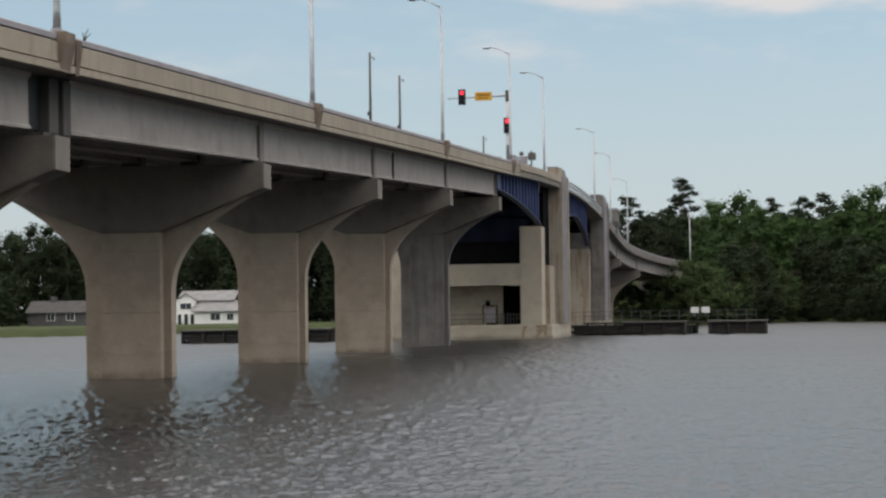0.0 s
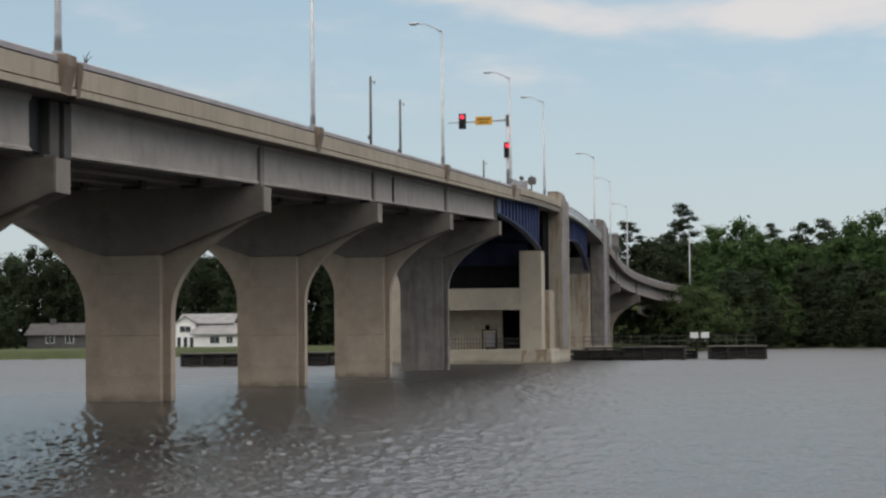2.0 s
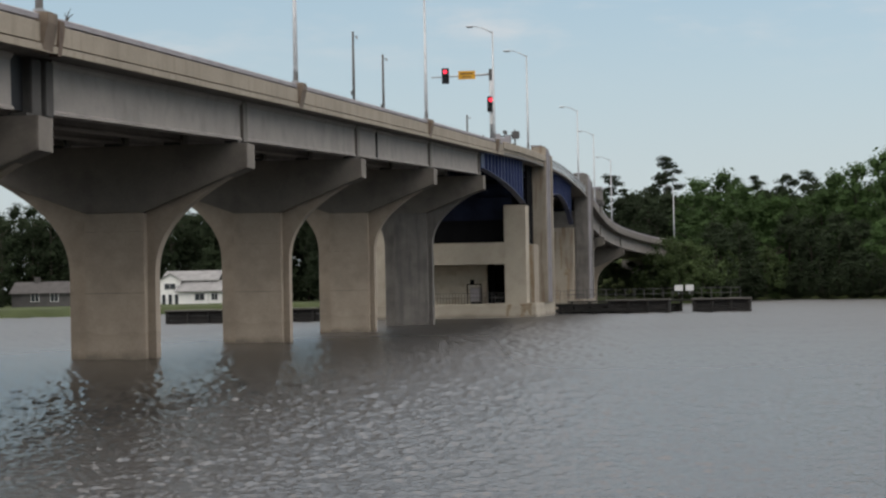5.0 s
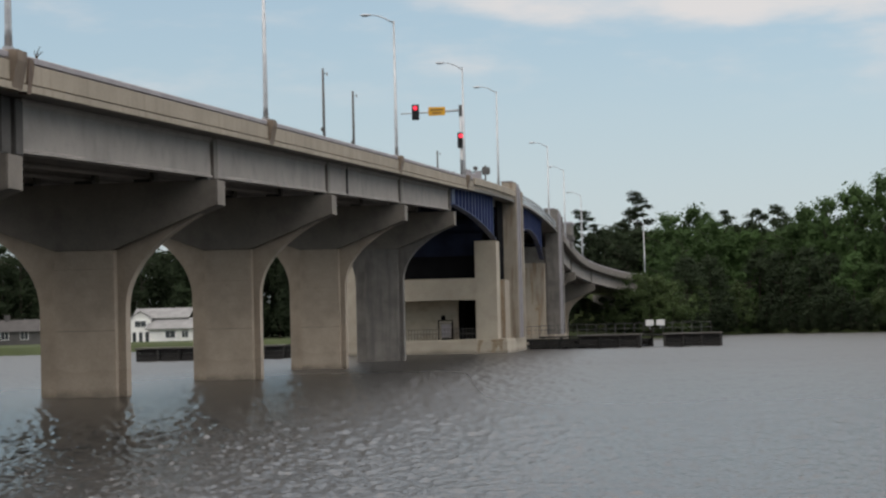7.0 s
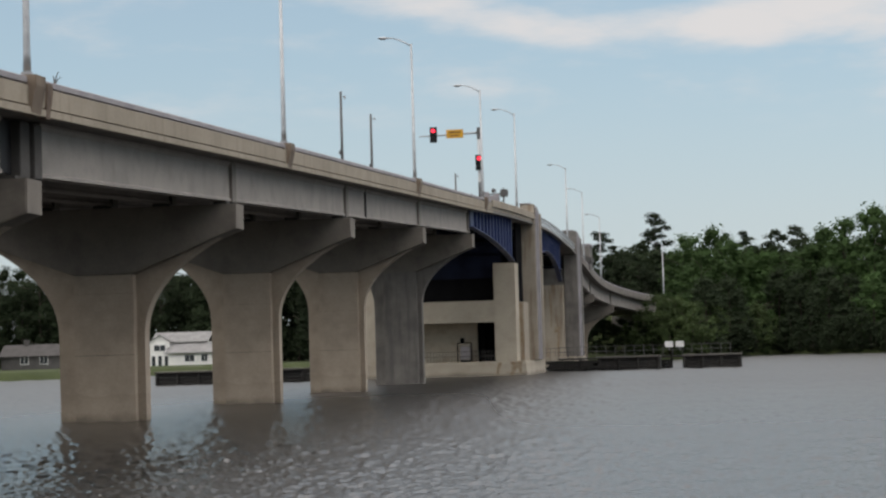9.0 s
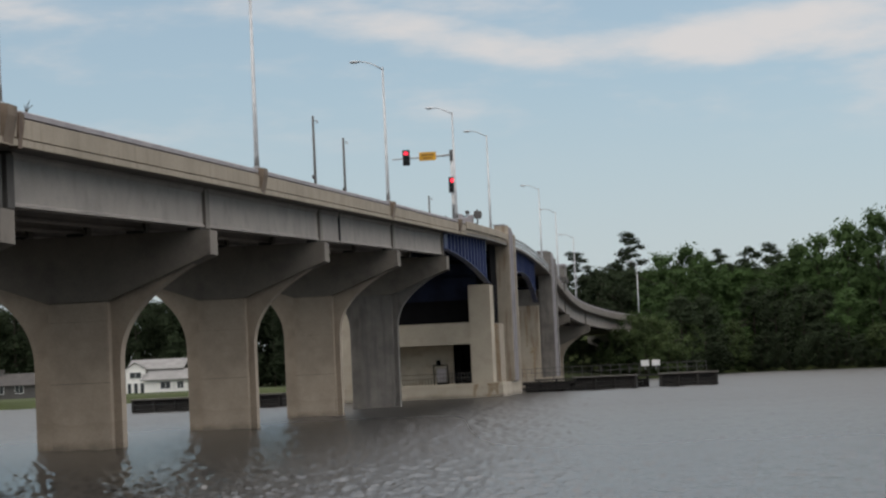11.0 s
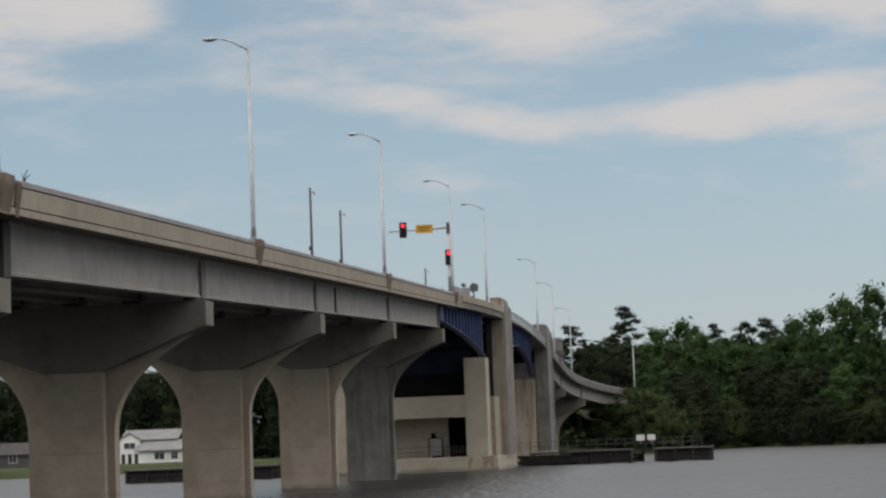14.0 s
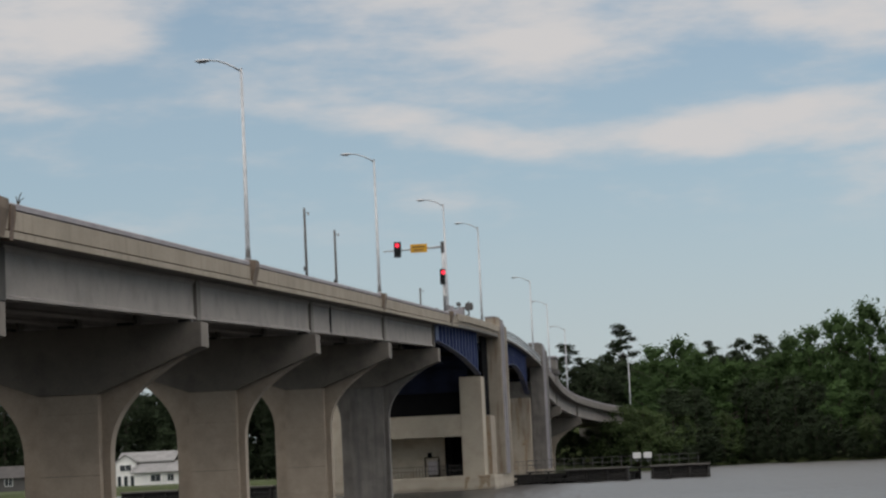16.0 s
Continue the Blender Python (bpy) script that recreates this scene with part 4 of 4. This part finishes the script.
part("wing_roof", prism_x([(HY - 3.8, HG + 2.5), (HY - 0.02, HG + 4.4), (HY + 0.2, HG + 4.4), (HY + 0.2, HG + 4.2), (HY - 3.8, HG + 2.3)], -114.1, -102.0), SHINGLE, h1, "broad grey shingle wing roof")
window(h1, -115.6, HY - 1.6, HG + 2.95, 2.2, 1.1)
for x in (-116.9, -115.6, -114.3):
    part("porch_gap", box(x - 0.35, x + 0.35, HY - 1.66, HY - 1.62, HG, HG + 1.9), GLASS, h1)
window(h1, -109.2, HY - 3.2, HG + 0.7, 1.9, 1.3)
window(h1, -106.2, HY - 3.2, HG + 0.7, 1.2, 1.3)
window(h1, -104.0, HY - 3.2, HG + 0.7, 1.2, 1.3)
part("porch_post", box(-107.6, -107.4, HY - 3.5, HY - 3.3, HG, HG + 2.4), WHITE, h1)

h2 = thing("house", (-141, 405, 1.15), "low dark grey bungalow with white window frames", "house")
part("wall", box(-143.5, -131.0, 405, 412, 0.85, 3.7), GREYSIDING, h2)
part("roof", gable_roof(-143.5, -131.0, 405, 412, 3.9, 6.0), DARKSHINGLE, h2)
part("chimney", box(-139.9, -139.0, 408, 409, 4.6, 6.9, 0.03), GREYSIDING, h2)
for x in (-138.8, -134.9):
    window(h2, x, 405, 2.2, 1.5, 1.4)
h3 = thing("house", (-82, 425, 1.15), "pale gabled house beyond the bridge arches", "house")
part("wall", box(-86.3, -78, 425, 432, 0.85, 4.2), SIDING, h3)
part("roof", gable_roof(-86.3, -78, 425, 432, 4.3, 6.6), SHINGLE, h3)
window(h3, -84.8, 425, 2.0, 1.2, 1.3)
fence = thing("garden_fence", (-99, 415, 1.1), "grey wooden garden fence on the bank", "fence")
for i in range(16):
    part("board", box(-101.5 + i * 0.5, -101.05 + i * 0.5, 415, 415.05, 0.95, 2.4 + 0.1 * (i % 3)), TIMBERTOP, fence)


# ---- trees ----
def leaf_mesh(name, blobs, count, size, mat, rng, flat=0.0):
    """Many small leaf sprays on the outsides of clumps, turned to the light like the whole crown."""
    b = np.array(blobs)
    area = b[:, 3] * b[:, 4]
    pick = b[rng.choice(len(b), count, p=area / area.sum())]
    mid = np.array([0.0, 0.0, b[:, 2].mean()])
    d = rng.normal(size=(count, 3))
    d /= np.linalg.norm(d, axis=1, keepdims=True)
    k = rng.uniform(0.45, 1.25, (count, 1))
    c = pick[:, :3] + d * k * pick[:, [3, 3, 4]]
    out = (c - mid) / (np.linalg.norm(c - mid, axis=1, keepdims=True) + 0.01)
    n = 0.3 * d + 0.8 * out + rng.normal(size=(count, 3)) * 0.55
    n[:, 2] += 0.1 + flat
    n /= np.linalg.norm(n, axis=1, keepdims=True)
    u = np.cross(n, rng.normal(size=(count, 3)))
    u /= np.linalg.norm(u, axis=1, keepdims=True)
    v = np.cross(n, u)
    s = size * rng.uniform(0.5, 1.3, (count, 1))
    verts = np.stack([c + u * s, c + v * s * 0.6 + n * s * 0.2, c - u * s, c - v * s * 0.6 + n * s * 0.15], 1).reshape(-1, 3).tolist()
    faces = [(4 * i, 4 * i + 1, 4 * i + 2, 4 * i + 3) for i in range(count)]
    # shaded inner twigs and leaves that close each clump
    octa = [(1, 0, 0), (0, 1, 0), (-1, 0, 0), (0, -1, 0), (0, 0, 1), (0, 0, -1)]
    tri = [(0, 1, 4), (1, 2, 4), (2, 3, 4), (3, 0, 4), (1, 0, 5), (2, 1, 5), (3, 2, 5), (0, 3, 5)]
    for bx, by, bz, r, rz in blobs:
        i = len(verts)
        for p in octa:
            q = 0.6 * rng.uniform(0.7, 1.2)
            verts.append((bx + p[0] * r * q, by + p[1] * r * q, bz + p[2] * rz * q))
        faces += [tuple(i + e for e in f) for f in tri]
    me = bpy.data.meshes.new(name)
    me.from_pydata(verts, [], faces)
    me.materials.append(mat)
    return me


def limbs(height, crown_base, spread, rng, count, trunk_r):
    bm = tube([(0, 0, -0.4), (0.05, 0, height * 0.35), (-0.1, 0.1, height * 0.7), (0, 0, height * 0.93)], [trunk_r, trunk_r * 0.8, trunk_r * 0.45, 0.05], 8)
    for i in range(count):
        z = crown_base + (height * 0.85 - crown_base) * (i + 0.5) / count
        a = rng.uniform(0, math.tau)
        l = spread * rng.uniform(0.5, 0.9)
        tube([(0, 0, z), (math.cos(a) * l * 0.5, math.sin(a) * l * 0.5, z + l * 0.25), (math.cos(a) * l, math.sin(a) * l, z + l * 0.4)], [trunk_r * 0.35, trunk_r * 0.22, 0.03], 5, bm)
    return bm


def broad_tree(seed, height=22.0, spread=6.0, low=3.0, mat=LEAF, label="leafy green broadleaf tree on the bank", count=3700, name="broadleaf_tree"):
    rng = np.random.default_rng(seed)
    t = thing(name, (0, 0, 0), label, "tree", "trees of the far bank")
    part("trunk", limbs(height, low + 1, spread, rng, 9, 0.3), BARK, t)
    blobs = []
    for i in range(78 if count > 1000 else 40):
        u = rng.uniform(0, 1)
        z = low + (height - low - 1) * u
        w = spread * math.sin(math.pi * min(0.97, 0.16 + 0.8 * u)) ** 0.7
        a, r = rng.uniform(0, math.tau), w * math.sqrt(rng.uniform(0.1, 0.75))
        s = rng.uniform(0.9, 1.9) * (height / 22) ** 0.8
        blobs.append((math.cos(a) * r, math.sin(a) * r, z, s, s))
    ob = new("crown", leaf_mesh("crown", blobs, count, (0.33 if count > 1000 else 1.0) * (height / 22) ** 0.5, mat, rng))
    ob.parent = t
    return t


def pine_tree(seed, height=26.0, bare=0.5, label="tall dark pine with tufted layered crown"):
    rng = np.random.default_rng(seed)
    t = thing("pine_tree", (0, 0, 0), label, "tree", "trees of the far bank")
    part("trunk", limbs(height, height * bare, 3.0, rng, 12, 0.28), BARK, t)
    blobs = []
    for i in range(26):
        u = (i + rng.uniform(0, 1)) / 26
        z = height * (bare + (0.98 - bare) * u)
        a = rng.uniform(0, math.tau)
        w = (3.6 * (1 - u) ** 0.6 + 0.5) * rng.uniform(0.35, 1.0)
        blobs.append((math.cos(a) * w, math.sin(a) * w, z, rng.uniform(0.8, 1.5), rng.uniform(0.35, 0.6)))
    ob = new("crown", leaf_mesh("crown", blobs, 2200, 0.32, PINE, rng, 0.8))
    ob.parent = t
    return t


broads = [broad_tree(s) for s in (11, 12, 13, 14)]
dense = [broad_tree(s, 20, 5.5, 0.8, PINE, "dense dark evergreen tree in the wood", 3700, "evergreen_tree") for s in (21, 22, 23)]
shrubs = [broad_tree(s, 9, 4.6, 0.0, WILLOW, "light green willow shrub at the water's edge", 3400, "willow_shrub") for s in (31, 32)]
pines = [pine_tree(41, 26, 0.62), pine_tree(42, 24, 0.5), pine_tree(43, 25, 0.55)]
unused = set()


def plant(proto, x, y, height, rot):
    """Sets a tree of that kind: the first time the tree itself, then copies."""
    if land_z(x, y) > 2.6:
        return
    s = height / proto["h"]
    m = pose(x, y, land_z(x, y) - 0.1, 0, 0, rot)
    if proto.name in unused:
        unused.discard(proto.name)
        proto.matrix_basis = m
        ob = proto
    else:
        ob = copy_thing(proto, m)
    ob.scale = (s ** 0.6, s ** 0.6, s)


for p, h in [(b, 22.0) for b in broads] + [(d, 20.0) for d in dense] + [(s, 9.0) for s in shrubs] + list(zip(pines, (26.0, 24.0, 25.0))):
    p["h"] = h
    unused.add(p.name)
rng = random.Random(5)
# single trees that stand out of the skyline: place, height
for k, x, y, h in ((0, -19.0, 455, 29.0), (1, -30.5, 455, 26.0), (2, -0.2, 450, 24.6), (1, 5.6, 452, 24.8), (0, 10.0, 455, 25.2), (2, -26.8, 450, 22.5), (1, -22.5, 452, 23.0)):
    plant(pines[k], x, y, h, rng.uniform(0, 360))
for k, x, y, h in ((0, -11.5, 438, 23.8), (1, -6.5, 440, 24.6), (2, -15.0, 442, 20.0), (3, 15.0, 432, 23.5), (0, 18.5, 428, 25.5), (1, 24.0, 425, 27.0), (2, 29.5, 420, 28.5), (3, 35.5, 418, 28.0), (0, 41.0, 415, 27.5), (2, 2.0, 436, 18.5), (1, 8.5, 434, 19.0)):
    plant(broads[k], x, y, h, rng.uniform(0, 360))
for i, x in enumerate((-33.0, -29.0, -25.5, -22.0, -14.5, 0.5, 4.5, 9.0, 12.5)):
    plant(dense[i % 3], x, 452 + (i % 2) * 5, (21.5, 20.5, 22.0)[i % 3], 40 * i)
for i, (x, y, h) in enumerate(((-25.0, 440, 19.5), (-21.8, 438, 20.5), (-18.2, 441, 21.0), (-20.0, 432, 16.5), (-15.5, 436, 17.0))):
    plant(dense[i % 3], x, y, h, 55 * i)
for i, (x, y, h) in enumerate(((-9.0, 424, 20.0), (-4.2, 428, 21.5), (-1.2, 432, 20.0), (4.0, 430, 19.0), (-12.6, 430, 20.5), (12.0, 428, 20.0))):
    plant(broads[i % 4], x, y, h, 80 * i)
# the wood behind and its lower storey, mostly dark evergreens standing in for shade
x = -75.0
while x < 75:
    for back, hh in ((14, 21.5), (26, 23.0)):
        xx = x + rng.uniform(-1.5, 1.5)
        plant(rng.choice(dense), xx, (shore(xx) + 26 if xx < -28 else max(shore(xx) + 26, 444)) + back + rng.uniform(-3, 3), hh * rng.uniform(0.85, 1.0), rng.uniform(0, 360))
    x += 5.2
x = -24.0
while x < 75:
    if -24.5 < x < -12:
        x += 4.2
        continue
    plant(rng.choice(broads[:2] + dense), x + rng.uniform(-1, 1), shore(x) + 14 + rng.uniform(-2, 4), rng.uniform(11, 16), rng.uniform(0, 360))
    x += 4.2
x = -17.0
while x < 75:
    plant(rng.choice(shrubs[:1] + dense), x + rng.uniform(-1, 1), shore(x) + 4 + rng.uniform(-1, 2), rng.uniform(4.5, 7.5), rng.uniform(0, 360))
    x += 3.4
for x, y, h in ((-15.2, 363, 10.4), (-12.2, 364, 9.9), (-9.6, 366, 9.0), (-7.0, 385, 9.0), (-17.8, 366, 8.0), (1.5, 414, 9.5)):
    plant(shrubs[rng.randrange(2)], x, y, h, rng.uniform(0, 360))
for i in range(8):
    plant(dense[i % 3], -38.0 + 2.6 * i, 384 + rng.uniform(-2, 3), rng.uniform(6, 8), rng.uniform(0, 360))
# low waterline row, also in the dark evergreen colour for shade
x = -8.0
while x < 75:
    plant(dense[int(x) % 3], x, shore(x) + 1.5 + rng.uniform(-0.5, 1.0), rng.uniform(3.0, 5.0), rng.uniform(0, 360))
    x += 2.4
# wood behind the houses
x = -230.0
while x < -60:
    for k in range(3):
        xx = x + rng.uniform(-2, 2)
        plant(rng.choice(dense), xx, 440 + 10 * k + rng.uniform(-3, 3), rng.uniform(17.5, 22) if xx < -118 else rng.uniform(22, 27), rng.uniform(0, 360))
    x += 5.5

for i, (x, y, h) in enumerate(((-147.5, 398, 9.0), (-151.5, 400, 12.0), (-145.6, 402, 5.0), (-156, 398, 14.0))):
    plant(dense[i % 3], x, y, h, 70 * i)

# unseen trees on the near bank, added behind the camera to block low sky
screen = broad_tree(51, 20, 6.5, 0.5, PINE, "unseen dark tree added on the near bank to block low sky", 700, "bank_tree")
screen["h"] = 20.0
unused.add(screen.name)
for i in range(46):
    x = -150 + 6.0 * i + rng.uniform(-2, 2)
    if -38 < x < -18:
        continue
    plant(screen, x, -24 + rng.uniform(-8, 6), rng.uniform(22, 29), rng.uniform(0, 360))

# abutment at the far end of the bridge, behind the shrubs
ab = thing("bridge_abutment", (MID + bend(400), 401, -1), "concrete abutment at the end of the bridge", "abutment")
part("wall", box(MID - 6.6 + bend(400), MID + 6.6 + bend(400), 400.2, 402.2, -1, top_z(401) - 3.0), WEATHERED, ab)

# unseen near abutment, added to keep low light off the caps
nab = thing("bridge_abutment", (MID, 18, -2.4), "unseen concrete abutment added at the near end to block low light", "abutment")
part("wall", box(MID - 6.6, MID + 6.6, 17.0, 20.5, -2.4, top_z(18) - 3.0), WEATHERED, nab)
part("back_wall", box(MID - 6.6, MID + 6.6, 17.0, 17.6, top_z(18) - 2.99, top_z(18) - 1.2), WEATHERED, nab)
for side in (-6.6, 6.1):
    part("wing_wall", box(MID + side, MID + side + 0.5, -60, 16.99, -2.4, top_z(-20) - 1.2), WEATHERED, nab)

# a weed that grows out of the parapet joint
weed = thing("weed", (NEAR - 0.2, 67.2, top_z(67.2)), "small dry weed growing on the parapet", "plant")
for dx, h in ((0.12, 0.42), (-0.08, 0.3), (0.2, 0.25)):
    part("stalk", tube([(NEAR - 0.2, 67.2, top_z(67.2) - 0.05), (NEAR - 0.2 + dx * 0.4, 67.25, top_z(67.2) + h * 0.6), (NEAR - 0.2 + dx, 67.3, top_z(67.2) + h)], [0.025, 0.018, 0.01], 5), BARK, weed)
